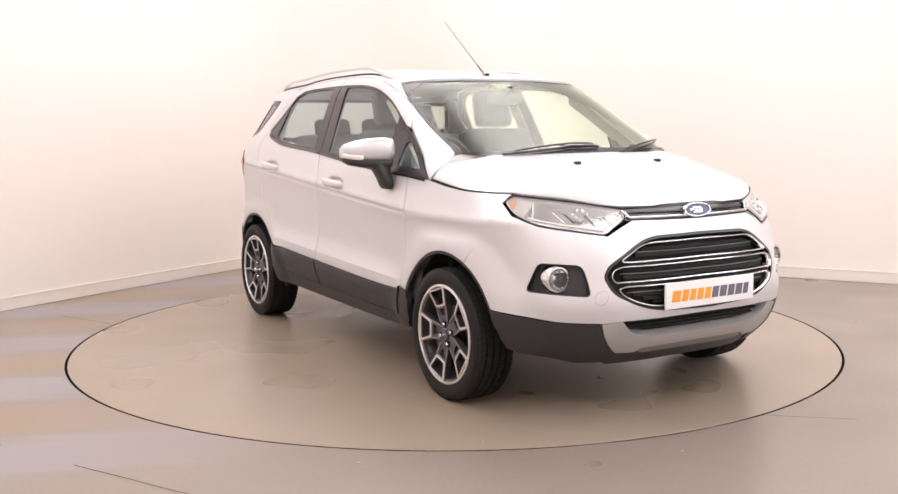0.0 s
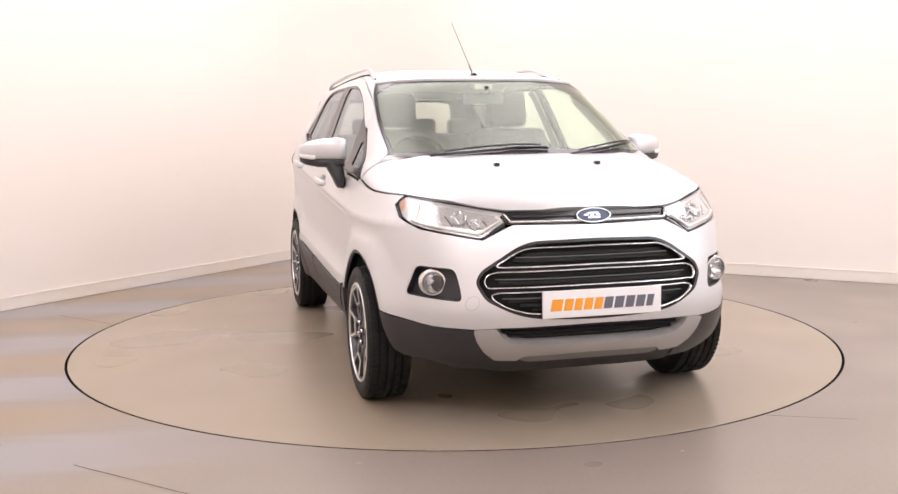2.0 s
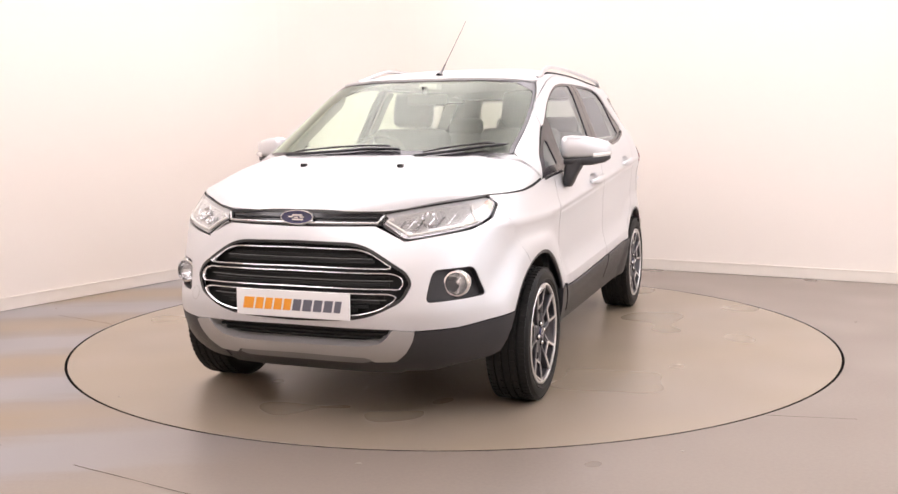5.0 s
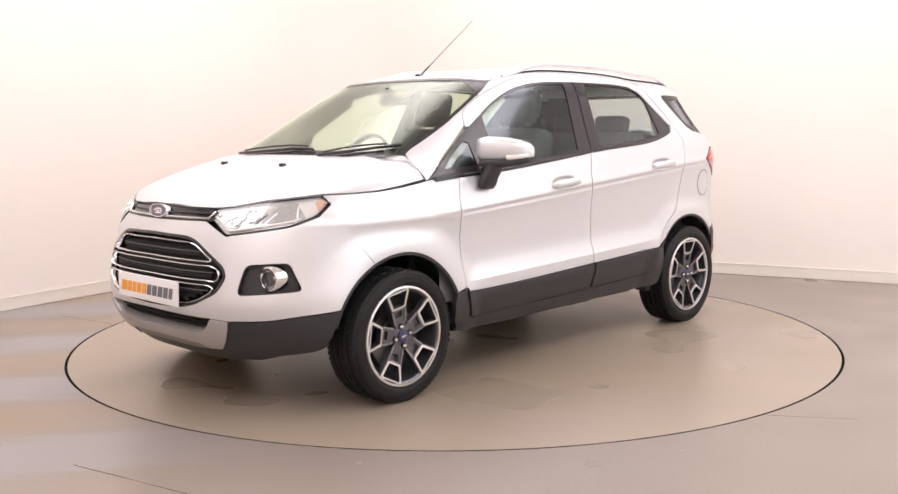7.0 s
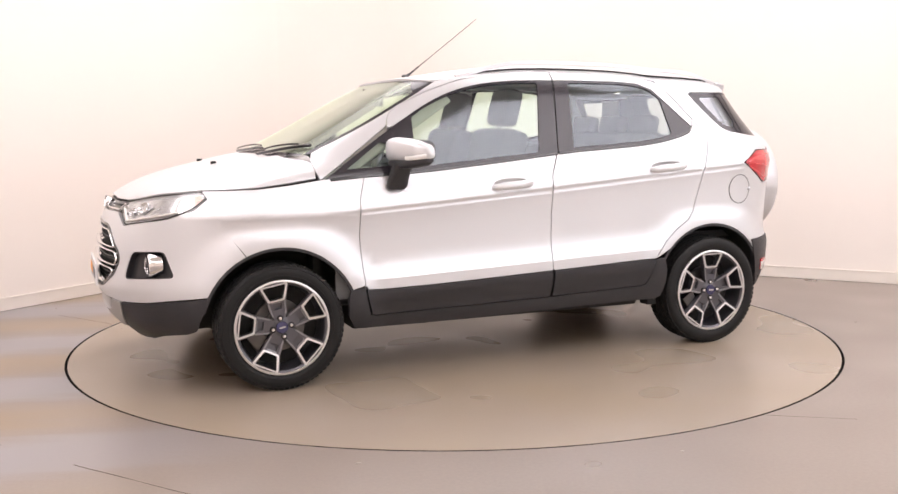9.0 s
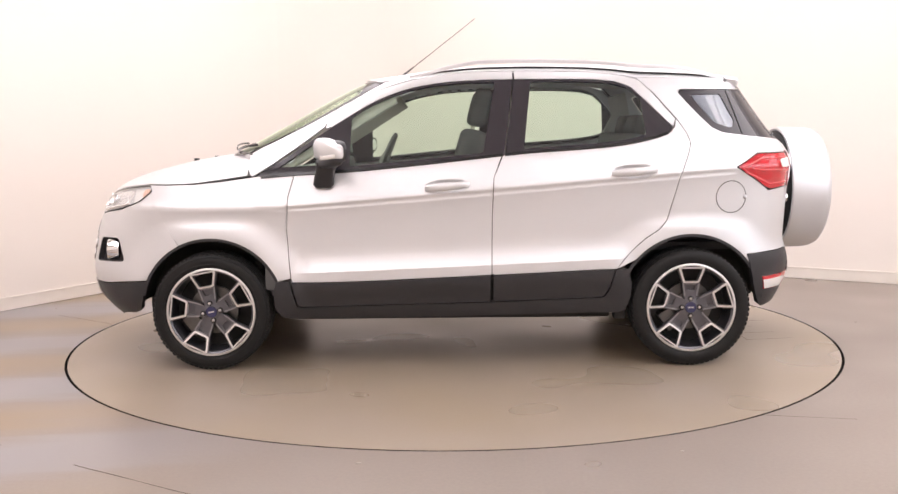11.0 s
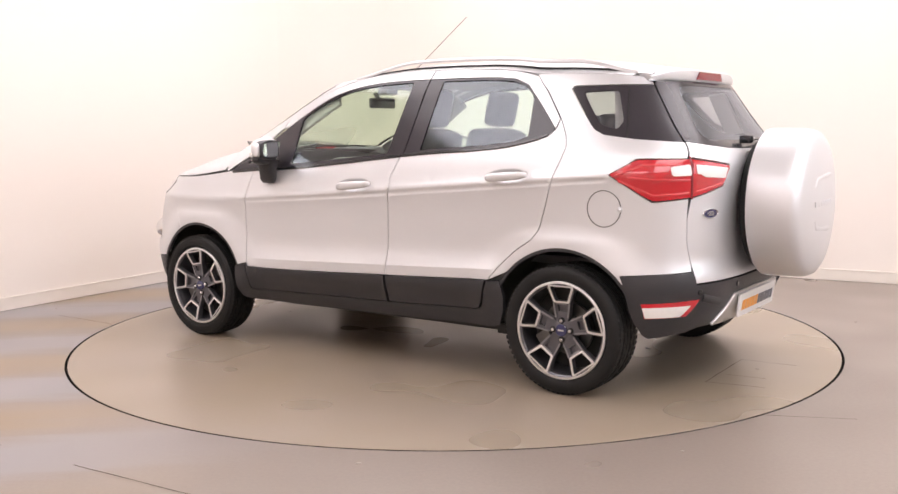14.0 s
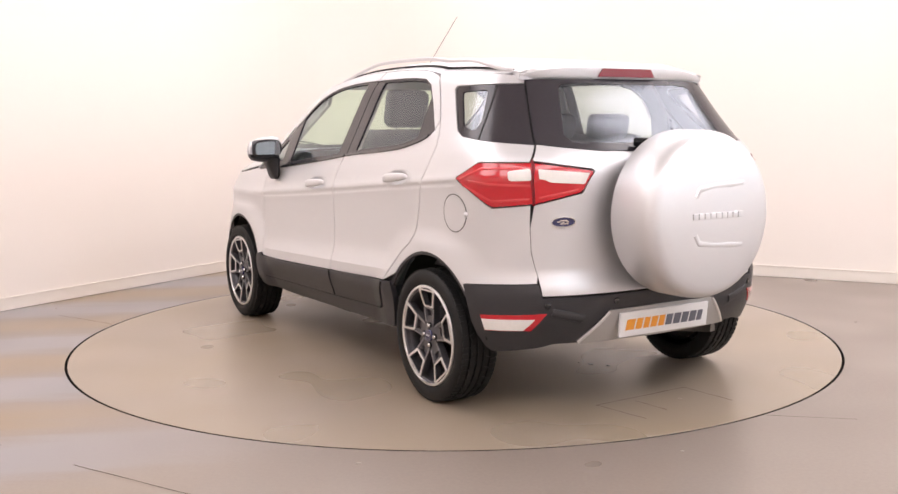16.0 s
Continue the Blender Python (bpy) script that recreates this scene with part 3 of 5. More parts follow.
# ---- nose ----
GRILLE = rounded(F((0, .806), (.30, .800), (.505, .682), (.527, .64), (.495, .575), (.325, .498), (0, .484)), [0, .06, .03, .03, .05, .08, 0])
HL = S((1.605, .981), (1.78, .961)) + F((.368, .924), (.350, .896), (.474, .817)) + S((1.77, .857), (1.655, .90), (1.588, .955))
FOGB = rounded(S((1.750, .574), (1.790, .700)) + F((.607, .694), (.586, .560)), .03)
front_arc = [(1.26 + .39 * math.cos(radians(t)), .318 + .39 * math.sin(radians(t))) for t in (64.2, 56, 48, 40, 32, 25)]
fascia = both(F((0, .868), (.345, .872), (.472, .810)) + S((1.77, .850), (1.650, .893), (1.582, .946), (1.5025, .777)) + S(*front_arc) + F((.70, .452), (.535, .446), (.455, .452), (0, .458)))
grille_hole = both(GRILLE)
fog_l = FOGB
fog_r = [(-a, z) for a, z in FOGB][::-1]
bumper = patch("front_bumper", fascia, lower, PAINT, CAR, [grille_hole, fog_l, fog_r], step=.035, edge=.02, label="silver painted front bumper")

# recessed grille
patch("grille_backing", both(rounded(F((0, .815), (.31, .809), (.52, .686), (.54, .64), (.50, .565), (.33, .488), (0, .475)), [0, .06, .03, .03, .05, .08, 0])), lower, SEAM, bumper, step=.05, lift=-.045, edge=0)
bm = bmesh.new()
for z, w in ((.758, .33), (.733, .37), (.668, .44), (.652, .44), (.638, .44), (.583, .42), (.565, .40), (.545, .35), (.527, .30)):
    bar_on(bm, lower, F((-w, z), (0, z), (w, z)), .014, .016, lift=-.040)
soften(part("grille_slats", bm, SEAM, bumper, "dark grille slats"))
bm = bmesh.new()
bar_on(bm, lower, grille_hole, .016, .014, True, lift=-.012)
soften(part("grille_surround", bm, GLOSSBLACK, bumper))


def loop(pts, r, name="grille_bar"):
    bm = bmesh.new()
    bar_on(bm, lower, both(rounded(F(*pts), [0] + [r] * (len(pts) - 2) + [0])), .0095, .022, True, lift=-.016, step=.015, round_=True)
    return soften(part(name, bm, CHROME, bumper, "chrome grille bar"), 50)


loop([(0, .783), (.295, .779), (.345, .766), (.448, .708), (.43, .702), (0, .707)], .02)
loop([(0, .688), (.45, .683), (.488, .668), (.498, .642), (.485, .617), (.44, .620), (0, .624)], .02)
loop([(0, .602), (.44, .600), (.475, .590), (.46, .568), (.40, .534), (.31, .512), (0, .504)], .025)
for z in (.745, .655, .575):
    bm = bmesh.new()
    w = {.745: .36, .655: .455, .575: .43}[z]
    bar_on(bm, lower, F((-w, z), (0, z), (w, z)), .004, .004, lift=-.022)
    part("grille_line", bm, TRIMGREY, bumper)

# strip between bonnet and bumper
strip = patch("upper_grille", both(F((0, .929), (.372, .922), (.39, .908), (.372, .876), (0, .872))), lower, GLOSSBLACK, CAR, step=.04, lift=-.008, edge=.02)
bm = bmesh.new()
bar_on(bm, lower, F((-.355, .885), (0, .884), (.355, .885)), .011, .014, lift=-.008, round_=True)
bar_on(bm, lower, F((.352, .885), (.372, .915)), .009, .012, lift=-.008, round_=True)
bar_on(bm, lower, F((-.352, .885), (-.372, .915)), .009, .012, lift=-.008, round_=True)
soften(part("chrome_bar", bm, CHROME, strip, "chrome bar"), 50)
bm = bmesh.new()
bar_on(bm, lower, F((-.34, .907), (0, .906), (.34, .907)), .006, .008, lift=-.008)
soften(part("slat", bm, CLAD, strip))


def oval(name, centre, normal, w, h, parent, depth=.012):
    """An oval badge: chrome rim, dark field and a pale plain stroke in place of its lettering."""
    n = Vector(normal).normalized()
    side = Vector((0, 0, 1)).cross(n).normalized()
    up = n.cross(side)
    m = Matrix((side, up, n)).transposed().to_4x4()
    m.translation = centre
    bm = bmesh.new()
    rows = []
    for r, d in ((1.0, 0), (1.0, depth * .6), (.95, depth), (.86, depth), (.82, depth * .7)):
        rows.append([bm.verts.new((math.cos(2 * math.pi * i / 40) * (w / 2 - (1 - r) * .035), math.sin(2 * math.pi * i / 40) * (h / 2 - (1 - r) * .035), d)) for i in range(40)])
    for p, q in zip(rows, rows[1:]):
        for i in range(40):
            bm.faces.new((p[i], p[(i + 1) % 40], q[(i + 1) % 40], q[i]))
    bm.transform(m)
    badge = soften(part(name, bm, CHROME, parent, "oval badge with chrome rim and dark field"))
    bm = bmesh.new()
    bm.faces.new([bm.verts.new((math.cos(2 * math.pi * i / 40) * (w / 2 - .006), math.sin(2 * math.pi * i / 40) * (h / 2 - .006), depth * .72)) for i in range(40)])
    bm.transform(m)
    part("field", bm, NAVY, badge)
    bm = bmesh.new()
    for i, (x, y, l) in enumerate(((-.2, .02, .13), (-.03, -.03, .12), (.14, 0, .13), (0, .13, .30), (.02, -.16, .34))):
        box(bm, (x - l / 2) * w, (y - .035) * h, depth * .72, (x + l / 2) * w, (y + .06) * h, depth * .72 + .002)
    bm.transform(m)
    part("stroke", bm, CHROME, badge)
    return badge


oval("badge", (front_x(.90) - .006, 0, .902), (1, 0, .25), .158, .066, CAR, .022)


def plate_sign(centre, normal, w, h):
    """A white plate with a row of plain slanted blocks, orange and then grey."""
    n = Vector(normal).normalized()
    side = Vector((0, 0, 1)).cross(n).normalized()
    up = n.cross(side)
    m = Matrix((side, up, n)).transposed().to_4x4()
    m.translation = centre
    bm = bmesh.new()
    box(bm, -w / 2, -h / 2, -.012, w / 2, h / 2, 0, .004)
    bm.transform(m)
    ob = soften(part("plate", bm, PLATE, CAR, "white plate with orange and grey blocks"))
    x = -.44
    for i, l in enumerate((.105, .082, .076, .082, .078, .084, .09, .086, .086, .07)):
        bm = bmesh.new()
        q = [bm.verts.new(((x + dx + (.018 if dy > 0 else 0)) * w, dy * h, .002)) for dx, dy in ((0, -.23), (l - .014, -.23), (l - .014, .2), (0, .2))]
        f = bm.faces.new(q)
        r = bmesh.ops.extrude_face_region(bm, geom=[f])["geom"]
        for v in r:
            if isinstance(v, bmesh.types.BMVert):
                v.co.z -= .0015
        bm.transform(m)
        part("block", bm, ORANGE if i < 5 else PLATEGREY, ob)
        x += l + .004
    return ob


plate_sign((2.086, 0.010, .548), (1, 0, .02), .535, .113)

# lower bumper: black wings, dark intake, satin skid plate
wing = S((1.612, .476)) + F((.70, .446), (.545, .441), (.53, .40), (.495, .350), (.43, .300), (.43, .248)) + F((.57, .250), (.665, .276)) + S((1.70, .295), (1.66, .315), (1.645, .37), (1.628, .43))
pair("bumper_wing", rounded(wing, .012), lower, CLAD, step=.035, edge=.03, label="black plastic lower bumper wing")
patch("intake", both(F((0, .457), (.47, .45), (.41, .375), (.33, .362), (0, .366))), lower, DARK, CAR, step=.05, lift=-.05, edge=0)
bm = bmesh.new()
for z in (.435, .415, .395):
    bar_on(bm, lower, F((-.43, z), (0, z), (.43, z)), .008, .012, lift=-.045)
part("intake_slats", bm, SEAM, CAR, "dark lower intake slats")
skid = both(F((0, .376), (.31, .376), (.385, .388), (.425, .415), (.452, .4505), (.543, .4415), (.528, .398), (.492, .346), (.44, .305), (.345, .300), (.315, .322), (0, .328)))
patch("skid_plate", rounded(skid, .008), lower, SATIN, CAR, step=.03, lift=.006, edge=.05, label="satin silver front skid plate")
patch("skid_step", both(F((0, .330), (.30, .325), (.33, .300), (.29, .288), (0, .290))), lower, SKIDSTEP, CAR, step=.04, lift=.001, edge=.03, label="step under the skid plate, its silver darkened for shade")
patch("chin", both(F((0, .300), (.44, .312), (.47, .25), (.42, .225), (0, .228))), lower, CLAD, CAR, step=.04, lift=-.006, edge=.03)

# round towing-eye cover
bm = bmesh.new()
bar_on(bm, lower, [(fy(-.548 + .026 * math.cos(2 * math.pi * k / 28), .556), .556 + .030 * math.sin(2 * math.pi * k / 28)) for k in range(28)], .002, .0006, True, lift=.0002)
part("towing_cover_gap", bm, SATIN, bumper, "thin round seam of the towing-eye cover")

# headlamps
for i in (0, 1):
    hl = rounded(HL, [.02, .05, .01, .01, .02, .05, .05, .02])
    if i:
        hl = [(-a, z) for a, z in hl][::-1]
    lamp = patch("headlight", hl, lower, HOUSING, CAR, step=.04, lift=-.012, edge=.03, label="clear headlight with chrome reflector and amber corner")
    s = -1 if i else 1
    inner = [(s * a, z) for a, z in rounded(S((1.70, .956), (1.78, .948)) + F((.40, .911), (.378, .895), (.482, .830)) + S((1.77, .870), (1.70, .890)), .012)]
    patch("reflector", inner if s > 0 else inner[::-1], lower, REFLECTOR, lamp, step=.03, lift=-.008, edge=0)
    outer = [(s * a, z) for a, z in rounded(S((1.612, .968), (1.70, .956), (1.70, .890), (1.66, .906), (1.602, .950)), .012)]
    patch("side_reflector", outer if s > 0 else outer[::-1], lower, WHITELENS, lamp, step=.03, lift=-.008, edge=0)
    amber = [(s * a, z) for a, z in rounded(S((1.608, .968), (1.640, .962), (1.645, .914), (1.600, .952)), .012)]
    patch("indicator", amber if s > 0 else amber[::-1], lower, AMBER, lamp, step=.03, lift=-.006, edge=0, label="amber indicator")
    bm = bmesh.new()
    bar_on(bm, lower, [(s * a, z) for a, z in F((.41, .905), (.388, .893), (.484, .836)) + S((1.77, .874), (1.72, .887))], .012, .010, lift=-.007, round_=True)
    bar_on(bm, lower, [(s * a, z) for a, z in S((1.70, .95), (1.72, .92), (1.735, .885))], .010, .008, lift=-.007, round_=True)
    soften(part("light_guide", bm, WHITELENS, lamp))
    for k, (yy, zz, rr) in enumerate(((.55, .898, .034), (.495, .876, .024))):
        q, nn = lower(s * fy(yy, zz), zz), normals_of(lower, s * fy(yy, zz), zz)
        bm = bmesh.new()
        revolve(bm, [(rr, .004), (rr * .96, .006), (rr * .7, -.012), (rr * .35, -.02), (.002, -.022)], 28)
        bm.transform(Matrix.Translation(q - nn * .002) @ Vector(nn).to_track_quat("Y", "Z").to_matrix().to_4x4())
        soften(part("bowl", bm, CHROME, lamp))
    bm = bmesh.new()
    bar_on(bm, lower, hl, .004, .005, True, lift=-.005)
    part("lens_gasket", bm, SEAM, lamp)
    for k in range(6):
        bm = bmesh.new()
        y0 = .44 + .035 * k
        bar_on(bm, lower, [(s * a, z) for a, z in F((y0, .862 + .002 * k), (y0 + .02, .892 + .004 * k))], .006, .005, lift=-.008, round_=True)
        part("facet", bm, CHROME if k % 2 else TRIMGREY, lamp)
    patch("lens", hl, lower, LENS, lamp, step=.04, lift=.001, edge=.006)
    # fog lamp in its dark bezel
    fb = FOGB if s > 0 else fog_r
    bez = patch("fog_bezel", fb, lower, CLAD, CAR, step=.03, lift=-.032, edge=0, label="dark fog lamp bezel")
    bm = bmesh.new()
    bar_on(bm, lower, fb, .008, .03, True, lift=-.034)
    part("bezel_rim", bm, CLAD, bez)
    c = Vector((1.856, s * .664, .632))
    turn = Vector((1, s * .14, 0)).to_track_quat("Y", "Z").to_matrix().to_4x4()
    bm = bmesh.new()
    revolve(bm, [(.058, -.05), (.058, .004), (.054, .012), (.047, .013), (.045, .004)], 40)
    bm.transform(Matrix.Translation(c) @ turn)
    fog = soften(part("fog_lamp", bm, CHROME, bez, "round fog lamp with chrome ring"))
    bm = bmesh.new()
    revolve(bm, [(.045, .0), (.035, -.015), (.014, -.03), (.010, -.022), (.001, -.02)], 32)
    bm.transform(Matrix.Translation(c) @ turn)
    soften(part("reflector", bm, REFLECTOR, fog))
    bm = bmesh.new()
    revolve(bm, [(.046, .004), (.03, .009), (.001, .011)], 32)
    bm.transform(Matrix.Translation(c) @ turn)
    soften(part("lens", bm, LENS, fog))

# ---- bonnet ----
hood_mid = curve((1.19, 1.145), (1.30, 1.130), (1.47, 1.102), (1.65, 1.062), (1.80, 1.018), (1.90, .975), (1.96, .938))
hood_edge_pts = S((1.03, 1.03), (1.2, 1.006), (1.35, .991), (1.5, .988), (1.605, .987), (1.78, .966)) + F((.46, .942), (.372, .930), (.25, .931), (.1, .932), (0, .933))
_he = np.array([lower(a, z) for a, z in dense(hood_edge_pts, .02, False)])
_o = np.argsort(_he[:, 0])
_hx, _hy, _hz = _he[_o, 0], _he[_o, 1], _he[_o, 2]


def bonnet(x, y):
    ye, ze = np.maximum(np.interp(x, _hx, _hy), .02), np.interp(x, _hx, _hz)
    k = np.clip(np.abs(y) / ye, 0, 1)
    zm = np.maximum(hood_mid(x), ze)
    full = smooth(x, 1.6, 1.15)
    z = ze + (zm - ze) * (1 - k ** (2.6 + 1.6 * full)) ** (.8 - .2 * full)
    z = z + .010 * np.exp(-((k - .66) / .10) ** 2) * smooth(x, 1.9, 1.5)
    return np.stack([x, y, z], -1)


half = [(float(p[0]), float(p[1]) - .002) for p in _he[::2]]
rear_edge = [(1.20, 0), (1.195, .3), (1.165, .50), (1.12, .62), (1.055, .715)]
hood_out = rear_edge + [q for q in half if q[0] < 1.958][1:] + [(1.960, 0)]
hood_out = hood_out + [(x, -y) for x, y in hood_out[::-1] if abs(y) > 1e-6]
hood = patch("bonnet", hood_out, bonnet, PAINT, CAR, step=.035, edge=.02, label="silver painted bonnet")
for y in (-.252, .252):
    bm = bmesh.new()
    box(bm, 1.455, y - .013, 1.094, 1.485, y + .013, 1.112, .005)
    soften(part("washer_jet", bm, GLOSSBLACK, hood, "black washer jet"))

def crease(x0, x1, skin_x=None):
    """Rows of points along the crease of the flank, close enough to draw its edge."""
    out = []
    for i in range(int(abs(x1 - x0) / .03) + 1):
        x = x0 + (x1 - x0) / abs(x1 - x0) * .03 * i
        for z0 in (.540, .550, .5535, .5545, .557, .57, .60, .630, .640, .645):
            w = min(x, .9) + .24
            z = z0 - float(rise_at(z0 - float(rise_at(z0)) * w)) * w
            if -1.0 < x < .86:
                out.append((skin_x(x, z) if skin_x else x, z))
        for d in (-.032, -.020, -.010, 0, .008, .015, .024, .036):
            w = min(x, .9) + .24
            z = .936 + d - float(rise_at(.936)) * w
            z = .936 + d - float(rise_at(z)) * w
            out.append((skin_x(x, z) if skin_x else x, z))
    return out


# ---- wings, doors, rear quarters ----
fender = S((1.586, .949)) + S((1.602, .982), (1.5, .983), (1.35, .987), (1.2, 1.001), (1.03, 1.024), (.98, 1.028), (.8155, 1.036), (.8477, .926), (.8587, .742), (.8497, .60), (.8390, .492), (.90, .478)) \
    + S(*dense(arch(1.26, .671, .475, n=30)[::-1], .012, False)) + S((1.5058, .780))
pair("front_wing", fender, lower, PAINT, guides=crease(1.0, .82, sx), step=.035, edge=.012, label="silver painted front wing")


def seg(f, x0, x1, n=14, dz=0.0):
    return [(x0 + (x1 - x0) * i / n, float(f(x0 + (x1 - x0) * i / n)) + dz) for i in range(n + 1)]


fd = [(.835, .492), (.846, .60), (.855, .742), (.844, .926), (.812, 1.034)] + seg(belt, .80, -.283) + [(-.238, 1.012), (-.228, .804), (-.224, .505)] + seg(clad_top, -.224, .835)
def cup_outline(xc, zc):
    """The oval recess behind a door handle."""
    return [(xc + .132 * math.cos(2 * math.pi * k / 32), zc + .040 * math.sin(2 * math.pi * k / 32) - .01 * math.cos(2 * math.pi * k / 32)) for k in range(32)]


fdoor = pair("front_door", fd, flank, PAINT, [cup_outline(.005, .970)], guides=crease(.87, -.25), flip=True, step=.035, edge=.012, label="silver painted front door")
rdl = [(-.2285, .507), (-.2325, .804), (-.2425, 1.012), (-.2885, 1.121)] + seg(belt, -.30, -1.18) + [(-1.205, 1.27), (-1.212, 1.312), (-1.26, 1.235), (-1.276, 1.185), (-1.262, 1.13), (-1.216, 1.01), (-1.185, .90), (-1.150, .784), (-1.11, .735), (-1.034, .686), (-.96, .62), (-.90, .552), (-.885, .531)] + seg(clad_top, -.87, -.24)
rdoor = pair("rear_door", rdl, flank, PAINT, [cup_outline(-.975, 1.038)], guides=crease(-.21, -1.30), flip=True, step=.035, edge=.012, label="silver painted rear door")
# painted frames over the windows
win_top = curve((.64, 1.275), (.552, 1.328), (.434, 1.398), (.309, 1.455), (.185, 1.493), (.029, 1.519), (-.126, 1.530), (-.36, 1.534), (-.74, 1.530), (-.90, 1.518))
ff = [(.652, 1.279)] + seg(win_top, .62, -.352, 16) + [(-.352, 1.575)] + seg(door_top, -.345, .625, 20) + [(.643, 1.322)]
pair("window_frame", ff, flank, PAINT, flip=True, step=.03, edge=.02, parent=fdoor)
rf = seg(win_top, -.362, -.90, 10) + [(-.985, 1.485), (-1.075, 1.396), (-1.195, 1.27), (-1.208, 1.312), (-1.10, 1.448), (-1.03, 1.520)] + seg(door_top, -1.0, -.362, 12)
pair("window_frame", rf, flank, PAINT, flip=True, step=.03, edge=.02, parent=rdoor)
# dark window surrounds with the panes
sur_f = seg(win_top, .62, -.352, 14) + [(-.295, 1.128)] + seg(belt, -.285, 1.02, dz=.004) 
pane_f = rounded([(.525, 1.078), (.515, 1.335)] + seg(win_top, .44, -.255, 10, -.012) + [(-.185, 1.142)], .015)
sail = rounded([(.90, 1.075), (.70, 1.21), (.665, 1.20), (.655, 1.088)], .012)
pair("window_surround", sur_f, flank, PILLAR, [pane_f, sail], parent=fdoor, flip=True, step=.04, lift=-.004, edge=.012, label="dark window surround")
sur_r = seg(win_top, -.362, -.90, 10) + [(-.985, 1.483), (-1.075, 1.394), (-1.193, 1.268), (-1.178, 1.243)] + seg(belt, -1.16, -.302, dz=.004)
pane_r = rounded([(-.402, 1.160), (-.448, 1.520)] + seg(win_top, -.5, -.88, 5, -.012) + [(-.965, 1.483), (-1.03, 1.425), (-1.05, 1.232)] + seg(belt, -.98, -.45, 5, .022), .012)
pair("window_surround", sur_r, flank, PILLAR, [pane_r], parent=rdoor, flip=True, step=.04, lift=-.004, edge=.012, label="dark window surround")
for ob in pair("window_pane", pane_f, flank, GLASS, parent=fdoor, flip=True, step=.06, lift=-.009, edge=0) + pair("window_pane", sail, flank, GLASS, parent=fdoor, flip=True, step=.06, lift=-.009, edge=0) \
        + pair("window_pane", pane_r, flank, GLASS, parent=rdoor, flip=True, step=.06, lift=-.009, edge=0):
    ob.visible_shadow = False
for i in (0, 1):
    for f, x0, x1, own in ((belt, .99, -.285, fdoor), (belt, -.30, -1.165, rdoor)):
        bm = bmesh.new()
        bar_on(bm, flank, seg(f, x0, x1), .016, .010, lift=-.003, flip=True, mirror=bool(i))
        soften(part("belt_strip", bm, GLOSSBLACK, own[i], "black rubber belt strip"))

# rear quarter with the C-pillar, cut for the fixed rear window and the tail lamp
qtop = curve((-1.0, 1.535), (-1.2, 1.530), (-1.4, 1.520), (-1.6, 1.50))
TLAMP = rounded(S((-1.517, 1.056), (-1.63, 1.124)) + T((.66, 1.124), (.66, .952)) + S((-1.70, .936)), [.012, .02, 0, 0, .03])
quarter = S(*seg(lambda x: qtop(x) if x < -1.04 else 1.535, -1.02, -1.56, 10)) + T((.528, 1.492), (.535, 1.47)) + S((-1.245, 1.470), (-1.232, 1.455), (-1.40, 1.262), (-1.455, 1.236), (-1.60, 1.216)) + T((.618, 1.198), (.668, 1.13)) \
    + S((-1.63, 1.13), (-1.510, 1.056), (-1.70, .929)) + T((.670, .945), (.668, .85), (.662, .745), (.645, .64)) + T((.655, .612)) + S((-1.70, .605), (-1.575, .598)) + S(*dense(arch(-1.28, .575, .535, n=30)[::-1] + [(-.890, .5315), (-.904, .550), (-.9635, .618), (-1.0365, .682), (-1.1125, .731), (-1.1545, .782), (-1.1892, .899), (-1.2202, 1.009), (-1.2662, 1.13), (-1.2802, 1.185), (-1.2640, 1.2365), (-1.2155, 1.3145), (-1.1065, 1.450)], .012, False))
quarters = pair("rear_quarter", quarter, lower, PAINT, guides=crease(-1.17, -1.56, sx), step=.035, edge=.012, label="silver painted rear quarter panel")
qw = rounded(S((-1.247, 1.468), (-1.238, 1.452), (-1.402, 1.264), (-1.457, 1.238), (-1.60, 1.218)) + T((.614, 1.202), (.537, 1.468)), .01)
qpane = rounded(S((-1.30, 1.440), (-1.425, 1.285), (-1.51, 1.262), (-1.53, 1.30), (-1.47, 1.445)), .02)
qs = pair("rear_side_window", qw, lower, PILLAR, [qpane], parent=quarters, step=.035, lift=-.004, edge=.01, label="dark wraparound rear side window")
for ob in pair("window_pane", qpane, lower, REARGLASS, parent=qs, step=.05, lift=-.008, edge=0):
    ob.visible_shadow = False
for i in (0, 1):
    bm = bmesh.new()
    bar_on(bm, lower, S((-1.565, 1.226), (-1.505, 1.466)), .006, .002, lift=-.004, mirror=bool(i))
    part("window_joint", bm, SEAM, qs[i])
